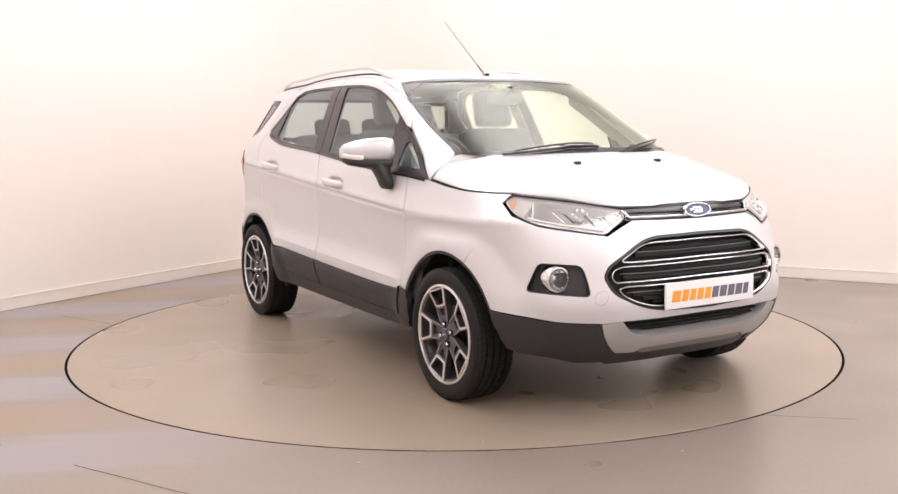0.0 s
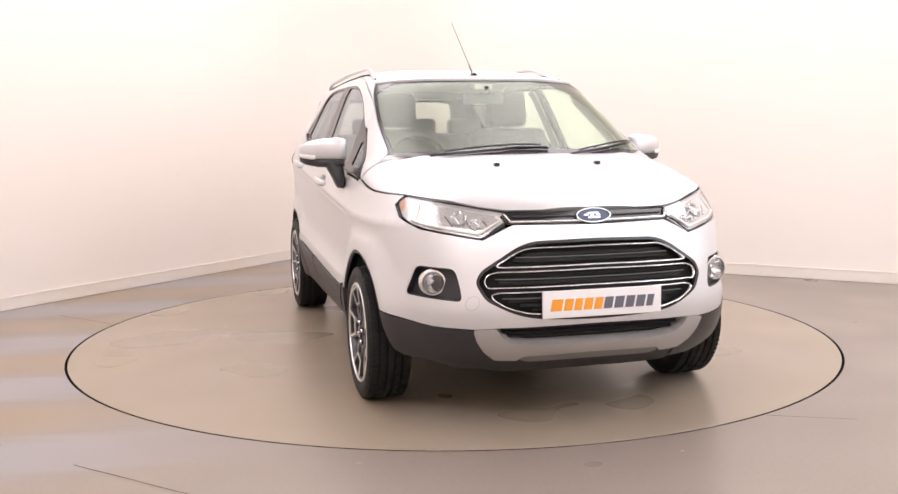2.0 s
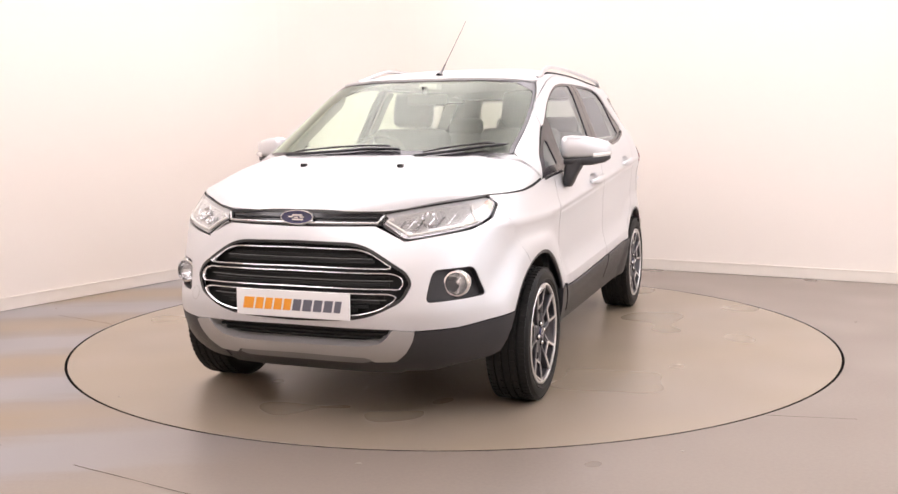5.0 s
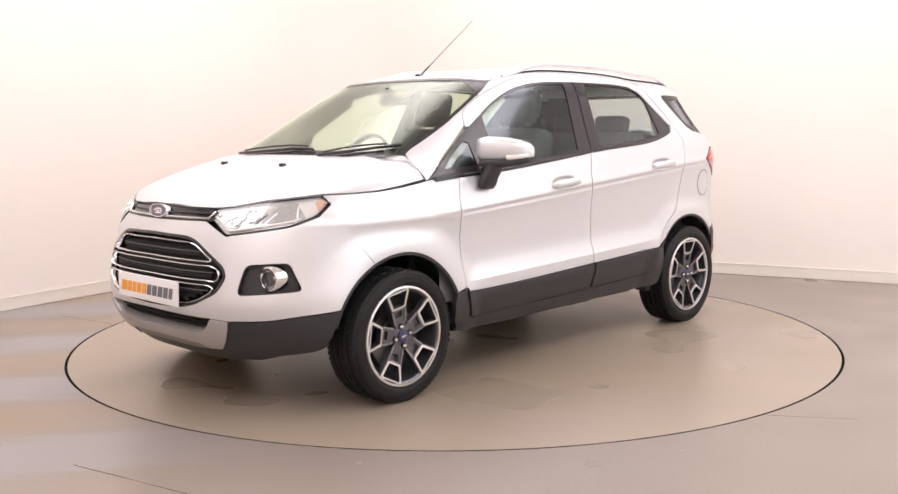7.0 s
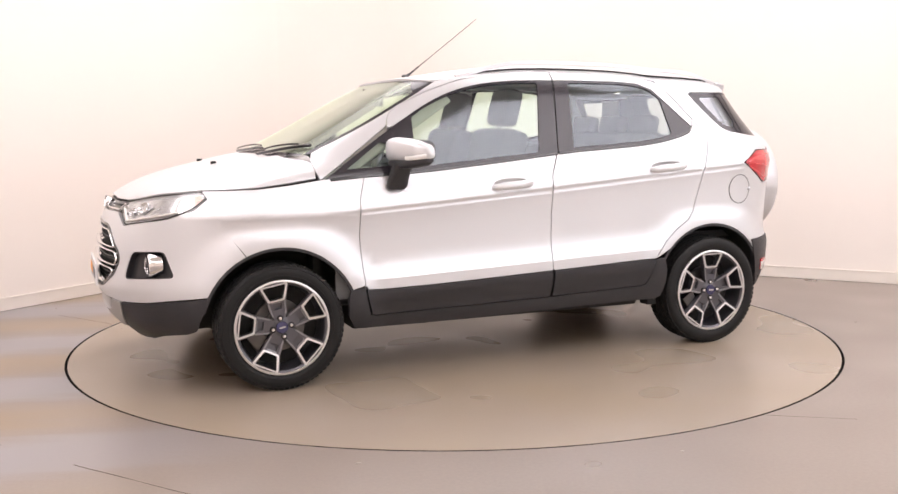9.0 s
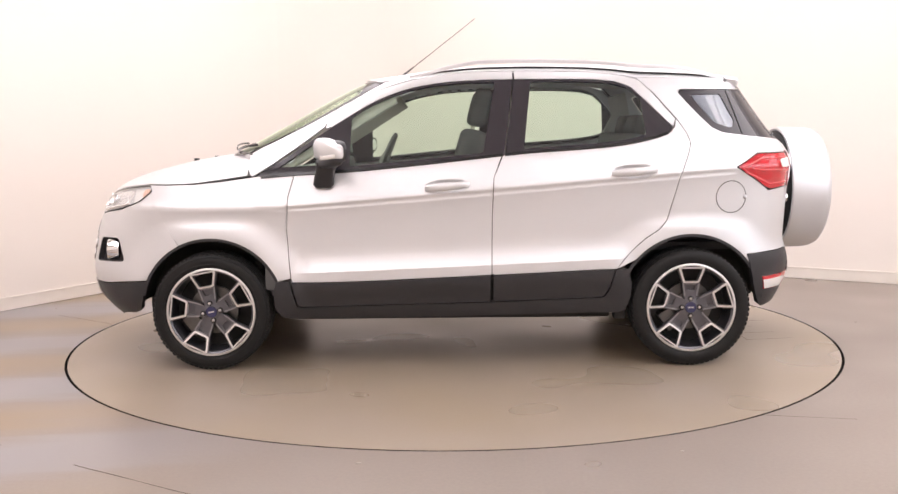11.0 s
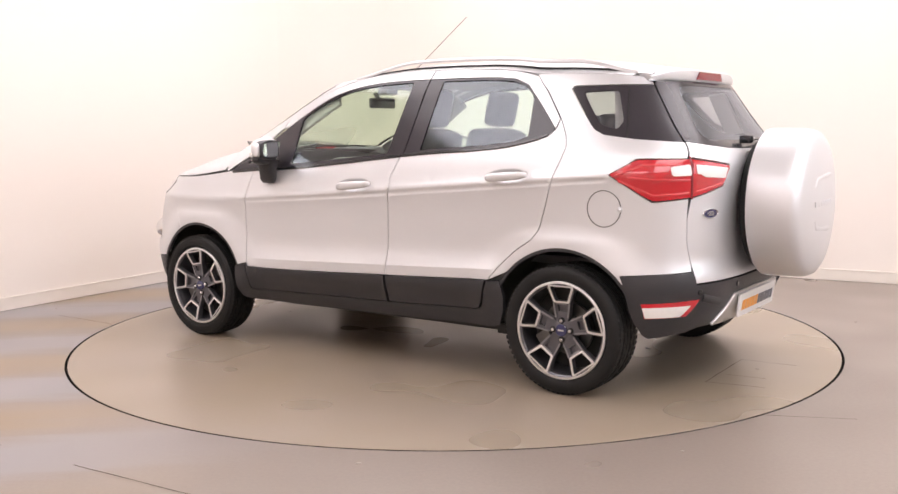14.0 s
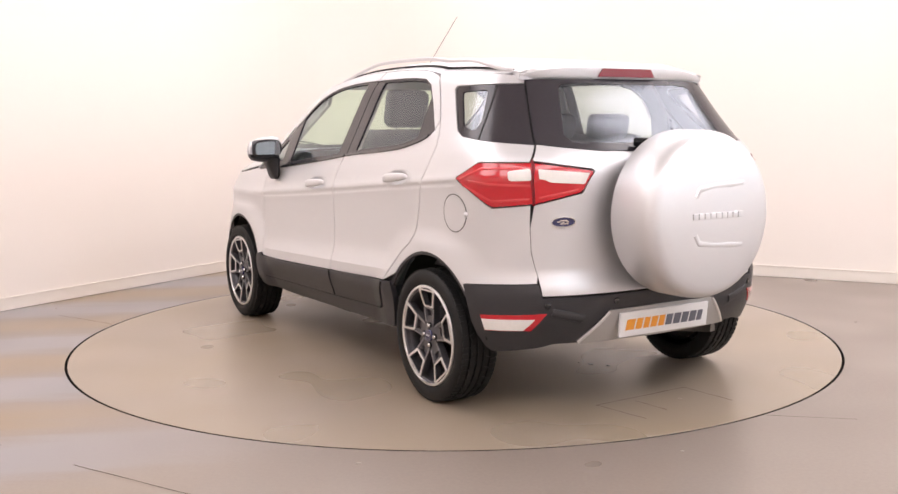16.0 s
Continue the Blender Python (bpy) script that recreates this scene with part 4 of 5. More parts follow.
# fuel flap, only on the left
bm = bmesh.new()
ring_ = [(-1.489 + .080 * math.cos(2 * math.pi * i / 40), .900 + .084 * math.sin(2 * math.pi * i / 40)) for i in range(40)]
bar_on(bm, flank, ring_, .005, .001, True, lift=.0003, flip=True)
part("fuel_flap_gap", bm, TRIMGREY, quarters[0])
patch("fuel_flap", [(-1.489 + .0765 * math.cos(2 * math.pi * i / 40), .900 + .0805 * math.sin(2 * math.pi * i / 40)) for i in range(40)], flank, PAINT, quarters[0], flip=True, lift=.002, edge=.002, label="round silver fuel flap")
bm = bmesh.new()
bmesh.ops.create_uvsphere(bm, u_segments=12, v_segments=8, radius=.012, matrix=Matrix.Translation(flank(-1.565, .898)))
soften(part("flap_catch", bm, PAINT, quarters[0]))

# A-pillars
U = lambda *p: [(upper.by_x(x, z), z) for x, z in p]
ws_edge = [(1.05, 1.152), (1.005, 1.176), (.877, 1.235), (.725, 1.31), (.569, 1.395), (.443, 1.465), (.34, 1.522)]
ap = U(*ws_edge) + U((.30, 1.530), (.20, 1.535)) + U(*[(x, z + .004) for x, z in seg(door_top, .22, .625, 12)]) + U((.645, 1.326), (.657, 1.289), (.80, 1.185), (.93, 1.095), (1.04, 1.026))


def pillar_skin(a, z):
    """The upper skin, running out into the lower one at the foot of the pillar."""
    p = upper(a, z)
    k = smooth(p[..., 2], 1.03, 1.14)
    return np.stack([p[..., 0], lower.y_at(p[..., 0], p[..., 2]) * (1 - k) + p[..., 1] * k, p[..., 2]], -1)


pair("a_pillar", ap, pillar_skin, PAINT, step=.03, edge=.012, label="silver painted windscreen pillar")

# body-coloured corners between bonnet, pillar and windscreen
_low = [bonnet(x, y) for x, y in ((1.19, .44), (1.165, .50), (1.12, .62), (1.06, .705), (1.03, .74))]
_top = [upper(upper.by_y(y, z), z) for y, z in ((.46, 1.129), (.53, 1.131))] + [pillar_skin(*q) for q in U((1.075, 1.15), (1.06, 1.12), (1.04, 1.04))]


def corner(u, v):
    t = np.asarray(u, float) * 4
    lo = np.stack([np.interp(t, range(5), [float(p[k]) for p in _low]) for k in range(3)], -1)
    hi = np.stack([np.interp(t, range(5), [float(p[k]) for p in _top]) for k in range(3)], -1)
    w = np.asarray(v, float)[..., None]
    return lo * (1 - w) + hi * w - np.array([0, 0, .003])


pair("cowl_corner", [(0.02, -.1), (.98, -.1), (.98, 1.1), (.02, 1.1)], corner, PAINT, step=.12, edge=.006)

# ---- windscreen ----
ws_half = [(0.0, 1.540)] + [(upper.by_y(y, z), z) for y, z in ((.3, 1.536), (.50, 1.528))] + U(*[(x + .006, z) for x, z in ws_edge[::-1]]) + [(upper.by_y(y, z), z) for y, z in ((.50, 1.128), (.3, 1.135), (0, 1.14))]
ws_out = both(ws_half)
wi_half = [(0.0, 1.537)] + [(upper.by_y(y, z), z) for y, z in ((.3, 1.532), (.50, 1.520))] + U(*[(x + .030, z) for x, z in ws_edge[::-1][1:]]) + [(upper.by_y(y, z), z) for y, z in ((.50, 1.160), (.3, 1.165), (0, 1.17))]
screen = patch("windscreen", ws_out, upper, SCREEN, CAR, step=.05, lift=-.004, edge=0, label="green-tinted windscreen with dark band round its edge")
screen.visible_shadow = False
patch("screen_border", ws_out, upper, PILLAR, screen, [both(wi_half)], step=.04, lift=-.0025, edge=0)

# ---- roof ----
roof_mid = curve((.56, 1.527), (.47, 1.547), (.27, 1.577), (0, 1.613), (-.4, 1.638), (-.9, 1.630), (-1.3, 1.600), (-1.6, 1.552))
roof_edge = curve((.5, 1.50), (.376, 1.524), (.30, 1.532), (.189, 1.538), (.003, 1.566), (-.209, 1.581), (-.358, 1.581), (-.7, 1.574), (-.893, 1.557), (-1.03, 1.537), (-1.2, 1.532), (-1.4, 1.522), (-1.6, 1.502))


def roof_skin(x, y):
    ze = np.minimum(roof_edge(x), roof_mid(x) - .004)
    ye = np.where(x > .3, np.interp(x, [.3, .375, .5], [float(flank(.3, 1.53)[1]), .585, .60]), flank(x, roof_edge(x))[..., 1])
    k = np.clip(np.abs(y) / ye, 0, 1.05)
    return np.stack([x, y, roof_mid(x) - (roof_mid(x) - ze) * k ** 4.2], -1)


rl = [(upper(a, z)[0], upper(a, z)[1]) for a, z in [(0.0, 1.541)] + [(upper.by_y(y, z), z) for y, z in ((.2, 1.539), (.4, 1.534), (.5, 1.530))]]
rh = [(float(x), float(y)) for x, y in rl] + [(.372, .572)] + [(x, float(flank(x, roof_edge(x))[1]) - .001) for x in np.linspace(.30, -1.50, 30)] + [(-1.53, .50), (-1.535, 0)]
roof = patch("roof", rh + [(x, -y) for x, y in rh[::-1] if abs(y) > 1e-6], roof_skin, PAINT, CAR, step=.05, edge=.012, label="silver painted roof")

# roof rails
for s in (-1, 1):
    bm = bmesh.new()
    pts, ups = [], []
    for i in range(41):
        x = .21 - 1.72 * i / 40
        t = i / 40
        y = float(np.interp(x, [.3, .375], [float(flank(.3, 1.53)[1]), .585]) if x > .3 else flank(x, roof_edge(x))[1]) * .94 - .012
        lift = .038 * min(1, smooth(t, -.02, .24), smooth(1 - t, -.01, .16))
        pts.append((x, s * y, float(roof_skin(np.array(x), np.array(y))[2]) + lift - .009))
        ups.append((0, s * .2, 1))
    bead(bm, pts, ups, .027, .018, round_=True)
    rail = soften(part("roof_rail", bm, RAIL, CAR, "satin silver roof rail"), 60)
    # dark strip on the roof stands for the shadow under the rail
    bm = bmesh.new()
    base = [(x, y, float(roof_skin(np.array(x), np.array(abs(y)))[2]) - .003) for x, y, z in pts]
    bead(bm, base, ups, .014, .010)
    part("rail_gasket", bm, SEAM, rail)

# antenna
bm = bmesh.new()
revolve(bm, [(.024, 0), (.022, .012), (.012, .022), (.006, .05), (.0045, .12), (.0024, .122), (.0016, .58), (.0022, .583), (.001, .588)], 12)
bm.transform(Matrix.Translation((.30, 0, 1.566)) @ Matrix.Rotation(radians(-52.6), 4, "Y") @ Matrix.Rotation(radians(90), 4, "X"))
soften(part("antenna", bm, GLOSSBLACK, CAR, "thin black roof antenna leaning back"))

# ---- tail ----
gate_edge = T((.660, .952), (.6655, .85), (.6595, .745), (.6425, .64), (.640, .557))
gate_half = [(END, 1.160)] + T((.33, 1.168), (.50, 1.185), (.608, 1.200), (.655, 1.135), (.408, 1.098), (.395, 1.085), (.452, .992)) + T((.655, .945)) + gate_edge[1:] + T((.30, .553)) + [(END, .552)]
gate = patch("tailgate", tail_both(gate_half), tail_skin, PAINT, CAR, step=.035, edge=.012, label="silver painted tailgate")
# near-black strips behind the tailgate gaps give them their shade
for s in (0, 1):
    bm = bmesh.new()
    line = T((.520, 1.49), (.612, 1.202), (.666, 1.13), (.664, .95), (.6675, .85), (.6605, .745), (.641, .64), (.640, .558))
    bar_on(bm, tail_skin, [(2 * END - a, z) for a, z in line] if s else line, .022, .002, lift=-.010)
    part("gate_gap", bm, SEAM, gate)
glass_half = [(END, 1.490)] + T((.30, 1.490), (.524, 1.486), (.606, 1.206), (.50, 1.190), (.33, 1.173)) + [(END, 1.165)]
clear_half = [(END, 1.468)] + T((.30, 1.468), (.395, 1.46), (.47, 1.235), (.44, 1.215), (.33, 1.207)) + [(END, 1.203)]
rg = patch("rear_window", tail_both(glass_half), tail_skin, REARGLASS, gate, step=.05, lift=-.003, edge=0, label="tinted rear window with dark border")
rg.visible_shadow = False
patch("window_border", tail_both(glass_half), tail_skin, PILLAR, rg, [tail_both(rounded(clear_half, [0, .02, .03, .05, .03, .02, 0]))], step=.04, lift=-.001, edge=0)
# tail lamps: outer half on the quarter, inner half on the gate
for s in (0, 1):
    flipped = (lambda q: [(2 * END - a, z) for a, z in q][::-1]) if s else (lambda q: q)
    lamp = patch("tail_light", flipped(TLAMP), tail_skin, REDLENS, quarters[s], step=.03, lift=.004, edge=.02, label="red tail light with clear panel")
    patch("clear_panel", flipped(rounded(T((.745, 1.090), (.672, 1.100), (.672, 1.052), (.745, 1.050)), .012)), tail_skin, WHITELENS, lamp, step=.03, lift=.0065, edge=.002)
    inner = patch("tail_light", flipped(rounded(T((.652, 1.122), (.412, 1.088), (.408, 1.078), (.458, 1.000), (.652, .954)), [0, .01, .01, .02, 0])), tail_skin, REDLENS, gate, step=.03, lift=.004, edge=.02, label="red tail light with clear panel")
    patch("clear_panel", flipped(rounded(T((.645, 1.098), (.425, 1.079), (.448, 1.033), (.60, 1.043), (.625, 1.056), (.645, 1.058)), .006)), tail_skin, WHITELENS, inner, step=.03, lift=.0065, edge=.002)
    for line in (S((-1.545, 1.052), (-1.66, 1.100)) + T((.70, 1.100)), S((-1.56, 1.030), (-1.705, .962)) + T((.675, .972)), S((-1.60, 1.045), (-1.70, 1.035)) + T((.675, 1.030))):
        bm = bmesh.new()
        bar_on(bm, tail_skin, flipped(line), .012, .003, lift=.003, round_=True)
        soften(part("lens_ridge", bm, PALERED, lamp))
    bm = bmesh.new()
    bar_on(bm, tail_skin, flipped(T((.640, .978), (.475, 1.010))), .010, .003, lift=.003, round_=True)
    soften(part("lens_ridge", bm, PALERED, inner))
    bm = bmesh.new()
    bar_on(bm, tail_skin, flipped(TLAMP), .005, .003, True, lift=.001)
    part("lamp_gasket", bm, SEAM, lamp)
    bm = bmesh.new()
    bar_on(bm, tail_skin, flipped(T((.657, 1.135), (.657, .945))), .012, .003, lift=.003)
    part("lamp_gap", bm, DARKRED, lamp)
oval("badge", tuple(tail_skin(fy(.535, .873, True), .873)), tuple(normals_of(tail_skin, fy(.535, .873, True), .873)), .115, .05, gate, .008)

# spoiler over the rear window
bm = bmesh.new()
rows = []
for i in range(33):
    y = -.552 + 1.104 * i / 32
    k = abs(y) / .552
    xe = -1.662 + .075 * k ** 3
    zt = float(roof_skin(np.array(-1.52), np.array(y * .96))[2])
    zb = 1.490 - .004 * k
    rows.append([bm.verts.new(p) for p in ((-1.525, y, zt + .0005), (-1.59, y, zt - .008), (xe + .012, y, zt - .016), (xe, y, zt - .022), (xe + .003, y, zb + .012), (xe + .014, y, zb), (-1.60, y * .98, zb - .002), (-1.525, y * .98, zb))])
for p, q in zip(rows, rows[1:]):
    for i in range(8):
        bm.faces.new((p[i], q[i], q[(i + 1) % 8], p[(i + 1) % 8]))
bm.faces.new(rows[0])
bm.faces.new(rows[-1][::-1])
bmesh.ops.recalc_face_normals(bm, faces=bm.faces[:])
spoiler = soften(part("spoiler", bm, PAINT, gate, "silver painted roof spoiler"), 40)
bm = bmesh.new()
z = float(roof_skin(np.array(-1.52), np.array(0.))[2]) - .022
q = [bm.verts.new(p) for p in ((-1.6655, -.17, 1.500), (-1.6655, .17, 1.500), (-1.6665, .145, z - .006), (-1.6665, -.145, z - .006))]
w = [bm.verts.new((v.co.x + .03, v.co.y, v.co.z - .004)) for v in q]
bm.faces.new(q)
for i in range(4):
    bm.faces.new((q[i], w[i], w[(i + 1) % 4], q[(i + 1) % 4]))
bmesh.ops.recalc_face_normals(bm, faces=bm.faces[:])
part("brake_light", bm, DARKRED, spoiler, "dark red high brake light")

# rear bumper
rb = S((-1.577, .594), (-1.70, .601)) + T((.652, .607), (.642, .549), (.30, .545)) + [(END, .545), (END, .330)] + T((.446, .336), (.56, .338), (.62, .322)) + S((-1.678, .305), (-1.660, .322), (-1.635, .38), (-1.618, .436), (-1.60, .52))
bump = patch("rear_bumper", tail_both(rb[5:6] + rb[4::-1] + rb[:6:-1] + [rb[6]]), tail_skin, CLAD, CAR, step=.035, lift=.006, edge=.03, label="black plastic rear bumper")
sk = [(END, .478)] + T((.315, .475), (.335, .455), (.452, .345), (.44, .334)) + [(END, .328)]
rsk = patch("rear_skid_plate", tail_both(sk), tail_skin, SATIN, bump, step=.04, lift=.014, edge=.02, label="satin silver rear skid plate")
for s in (0, 1):
    bm = bmesh.new()
    line = T((.318, .470), (.446, .342))
    bar_on(bm, tail_skin, [(2 * END - a, z) for a, z in line] if s else line, .014, .006, lift=.013, round_=True)
    soften(part("skid_edge", bm, MACHINED, rsk))
plate_sign((-1.935, -.005, .402), (-1, 0, -.10), .535, .113)
for s in (0, 1):
    flipped = (lambda q: [(2 * END - a, z) for a, z in q][::-1]) if s else (lambda q: q)
    rf_ = patch("reflector", flipped(S((-1.668, .472)) + T((.62, .482), (.672, .408)) + S((-1.678, .405))), tail_skin, REDLENS, bump, step=.03, lift=.010, edge=.01, label="red and clear bumper reflector")
    patch("clear_panel", flipped(S((-1.672, .455)) + T((.665, .458), (.70, .410)) + S((-1.680, .408))), tail_skin, WHITELENS, rf_, step=.03, lift=.012, edge=.002)
    bm = bmesh.new()
    bar_on(bm, tail_skin, flipped(T((.60, .485), (.45, .45))), .04, .009, lift=.004, round_=True)
    soften(part("exhaust_trim", bm, CLAD, bump))
    for yy in (.62, .28):
        pq, pn = tail_skin(fy(yy, .515, True), .515), normals_of(tail_skin, fy(yy, .515, True), .515)
        bm = bmesh.new()
        revolve(bm, [(.014, .0), (.014, .009), (.012, .010), (.001, .010)], 20)
        bm.transform(Matrix.Translation(Vector(pq * [1, -1 if s else 1, 1])) @ Vector(pn * [1, -1 if s else 1, 1]).to_track_quat("Y", "Z").to_matrix().to_4x4())
        soften(part("sensor", bm, GLOSSBLACK, bump))

# spare wheel cover on the gate
TURN_BACK = Matrix.Translation((0, 0, .895)) @ Matrix.Rotation(radians(90), 4, "Z")      # y outwards becomes -x
bm = bmesh.new()
revolve(bm, [(.30, 1.93), (.335, 1.965), (.345, 1.99), (.345, 2.06), (.30, 2.06)], 72)
bm.transform(TURN_BACK)
spare = soften(part("spare_wheel", bm, RUBBER, gate, "spare wheel in a silver painted cover"), 40)
bm = bmesh.new()
revolve(bm, [(.340, 1.985), (.352, 1.978), (.362, 1.983), (.365, 2.0), (.363, 2.14), (.357, 2.178), (.345, 2.203), (.325, 2.217), (.30, 2.224), (.25, 2.231), (.15, 2.239), (.07, 2.243), (.001, 2.244)], 96)
bm.transform(TURN_BACK)
soften(part("cover", bm, PAINT, spare, "silver painted spare wheel cover"), 50)
for zz, s in ((1.01, 1), (.785, -1)):
    bm = bmesh.new()
    pts = [(-2.229 - (0.006 if abs(y) < .15 else 0), -y, zz + s * dz) for y, dz in ((-.12, -.035), (-.10, .0), (-.02, .012), (.08, .016), (.16, .02))]
    bead(bm, pts, [(-1, 0, 0)] * 5, .030, .0065, round_=True)
    soften(part("relief", bm, PAINT, spare), 70)
for k in range(9):
    bm = bmesh.new()
    y0 = .14 - .033 * k
    box(bm, -2.2462, y0 - .026, .885, -2.234, y0, .910, .002)
    soften(part("emboss", bm, PAINT, spare))
for zz in (.78, 1.0):
    bm = bmesh.new()
    box(bm, -2.0, -.06, zz - .03, -1.88, .06, zz + .03, .006)
    soften(part("carrier", bm, GLOSSBLACK, spare))
# rear wiper knob and release peg
bm = bmesh.new()
box(bm, -1.93, .10, 1.185, -1.87, .145, 1.225, .010)
bead(bm, [(-1.915, .12, 1.205), (-1.895, -.02, 1.205), (-1.88, -.30, 1.212)], [(-1, 0, .3)] * 3, .012, .012, round_=True)
soften(part("rear_wiper", bm, GLOSSBLACK, gate, "black rear wiper"))

# ---- cladding and sills ----
fclad = [(.835, .4870), (.828, .44), (.805, .345), (.78, .338)] + [(-.218, .357), (-.218, .4995)] + seg(clad_top, -.21, .825, 10, -.004)
pair("door_cladding", fclad, flank, CLAD, parent=fdoor, flip=True, step=.04, lift=.012, edge=.02, label="black plastic door cladding")
rclad = [(-.236, .5015), (-.236, .358), (-.79, .376), (-.82, .384), (-.842, .42), (-.874, .522)] + seg(clad_top, -.86, -.25, 10, -.004)
pair("door_cladding", rclad, flank, CLAD, parent=rdoor, flip=True, step=.04, lift=.012, edge=.02, label="black plastic door cladding")
sill = [(.915, .474), (.845, .478), (.838, .44), (.812, .338), (.78, .331), (-.226, .350), (-.79, .369), (-.828, .378), (-.850, .42), (-.880, .524), (-.945, .527), (-.965, .45), (-.962, .38), (-.935, .305), (-.90, .292), (-.86, .290), (-.2, .278), (.5, .265), (.84, .272), (.895, .285), (.925, .34), (.928, .42)]
sills = pair("sill", sill, flank, CLAD, flip=True, step=.04, lift=.006, edge=.03, label="black plastic sill cladding")
for i, s in enumerate((1, -1)):
    for x0, x1, z0 in ((-.30, .86, .262), (-.945, -.885, .245)):
        bm = bmesh.new()
        box(bm, x0, min(s * .72, s * .80), z0, x1, max(s * .72, s * .80), .30, .006)
        part("sill_flange", bm, DARK, sills[i])
# black lips round the arches
for cx, z0, z1, i in ((1.26, .40, .33, 0), (1.26, .40, .33, 1), (-1.28, .36, .45, 0), (-1.28, .36, .45, 1)):
    bm = bmesh.new()
    bar_on(bm, flank, arch(cx, z0, z1, .383, 30), .018, .010, lift=-.012, flip=True, mirror=bool(i))
    soften(part("arch_lip", bm, CLAD, CAR))
    bm = bmesh.new()          # liner
    rows = []
    for k in range(25):
        a = math.pi * (.03 + .94 * k / 24)
        rows.append([bm.verts.new((cx + .40 * math.cos(a), (1 - 2 * i) * y, .318 + .40 * math.sin(a))) for y in (.80, .60, .55)] + [bm.verts.new((cx + .05 * math.cos(a), (1 - 2 * i) * .53, .318 + .05 * math.sin(a)))])
    for p, q in zip(rows, rows[1:]):
        for k in range(3):
            bm.faces.new((p[k], p[k + 1], q[k + 1], q[k]))
    soften(part("arch_liner", bm, DARK, CAR))
# lower part of the rear arch edge and the front sill end
pair("arch_foot", [(-.915, .527), (-.93, .40), (-.90, .285)] + arch(-1.28, .30, .535)[:4][::1], flank, CLAD, flip=True, step=.04, lift=.004, edge=.02)

# underbody, exhaust and axles
for q in ((-.88, -.70, .235, .86, .70, .36), (-1.70, -.56, .33, -.88, .56, .42), (.86, -.50, .265, 1.70, .50, .38)):
    bm = bmesh.new()
    box(bm, *q, .02)
    part("underbody", bm, DARK, CAR, "dark underbody")
bm = bmesh.new()
box(bm, -1.30, -.62, .255, -1.22, .62, .33, .02)
part("rear_axle", bm, DARK, CAR)
bm = bmesh.new()
box(bm, 1.22, -.62, .255, 1.30, .62, .33, .02)
part("front_axle", bm, DARK, CAR)
bm = bmesh.new()
bead(bm, [(.2, .15, .21), (-.5, .15, .21), (-1.0, .2, .20), (-1.5, -.35, .24), (-1.8, -.45, .27)], [(0, 0, 1)] * 5, .05, .05, round_=True)
soften(part("exhaust_pipe", bm, STEEL, CAR))

# ---- wheels ----
def wheel(x, side, turn):
    """A wheel with its y axis outwards: tyre, rim, spokes, bolts, brake disc."""
    ob = new("wheel")
    ob.parent = CAR
    ob.matrix_basis = Matrix.Translation((x, side * (.785 if x > 0 else .775), .3145)) @ Matrix.Rotation(0 if side > 0 else math.pi, 4, "Z")
    tagged(ob, "five-spoke machined alloy wheel with black tyre")
    if wheel.meshes:
        for name, me, spin in wheel.meshes:
            o = new(name, me)
            o.parent = ob
            o.matrix_basis = Matrix.Rotation(turn, 4, "Y") @ Matrix.Diagonal((.975, 1, .975, 1)) if spin else Matrix.Identity(4)
            if name == "tread":
                tagged(o, kind="stuff")
        return ob
    R = .312
    bm = bmesh.new()
    prof = [(.233, .086), (.241, .094), (.252, .100), (.270, .1025), (.289, .100), (.302, .092), (.3085, .083), (.3095, .074)]
    tread = [(.3095, .058), (.301, .056), (.301, .050), (.3110, .048), (.3115, .022), (.302, .020), (.302, .014), (.3115, .012)]
    half_ = prof + tread
    revolve(bm, half_ + [(r, -y) for r, y in half_[::-1]], 96)
    bmesh.ops.recalc_face_normals(bm, faces=bm.faces[:])
    tyre = soften(part("tyre", bm, RUBBER, ob, "black road tyre"), 32)
    bm = bmesh.new()
    for i in range(72):
        for s in (-1, 1):
            m = Matrix.Rotation(2 * math.pi * (i + (.5 if s > 0 else 0)) / 72, 4, "Y") @ Matrix.Translation((.3055, s * .075, 0))
            box(bm, -.006, -.016, -.0095, .0062, .014 if s > 0 else .016, .0095, 0, m)
            if i % 2:
                m = Matrix.Rotation(2 * math.pi * (i + .3) / 72, 4, "Y") @ Matrix.Translation((.3085, s * .035, 0)) @ Matrix.Rotation(radians(20 * s), 4, "X")
                box(bm, -.004, -.0115, -.019, .0055, .0115, .019, 0, m)
    tagged(part("tread", bm, RUBBER, ob), kind="stuff")
    bm = bmesh.new()
    for r0 in (.2535, .291):
        revolve(bm, [(r0, .0985 if r0 < .27 else .097), (r0 + .003, .1030 if r0 < .27 else .1005), (r0 + .006, .1005 if r0 < .27 else .096)], 96)
    soften(part("sidewall_ridge", bm, RUBBER, tyre), 40)
    bm = bmesh.new()
    revolve(bm, [(.233, .080), (.225, .072), (.221, .05), (.207, .0), (.212, -.08)], 80)
    bmesh.ops.recalc_face_normals(bm, faces=bm.faces[:])
    rim = soften(part("rim", bm, ALLOY, ob, "grey alloy rim barrel"))
    bm = bmesh.new()
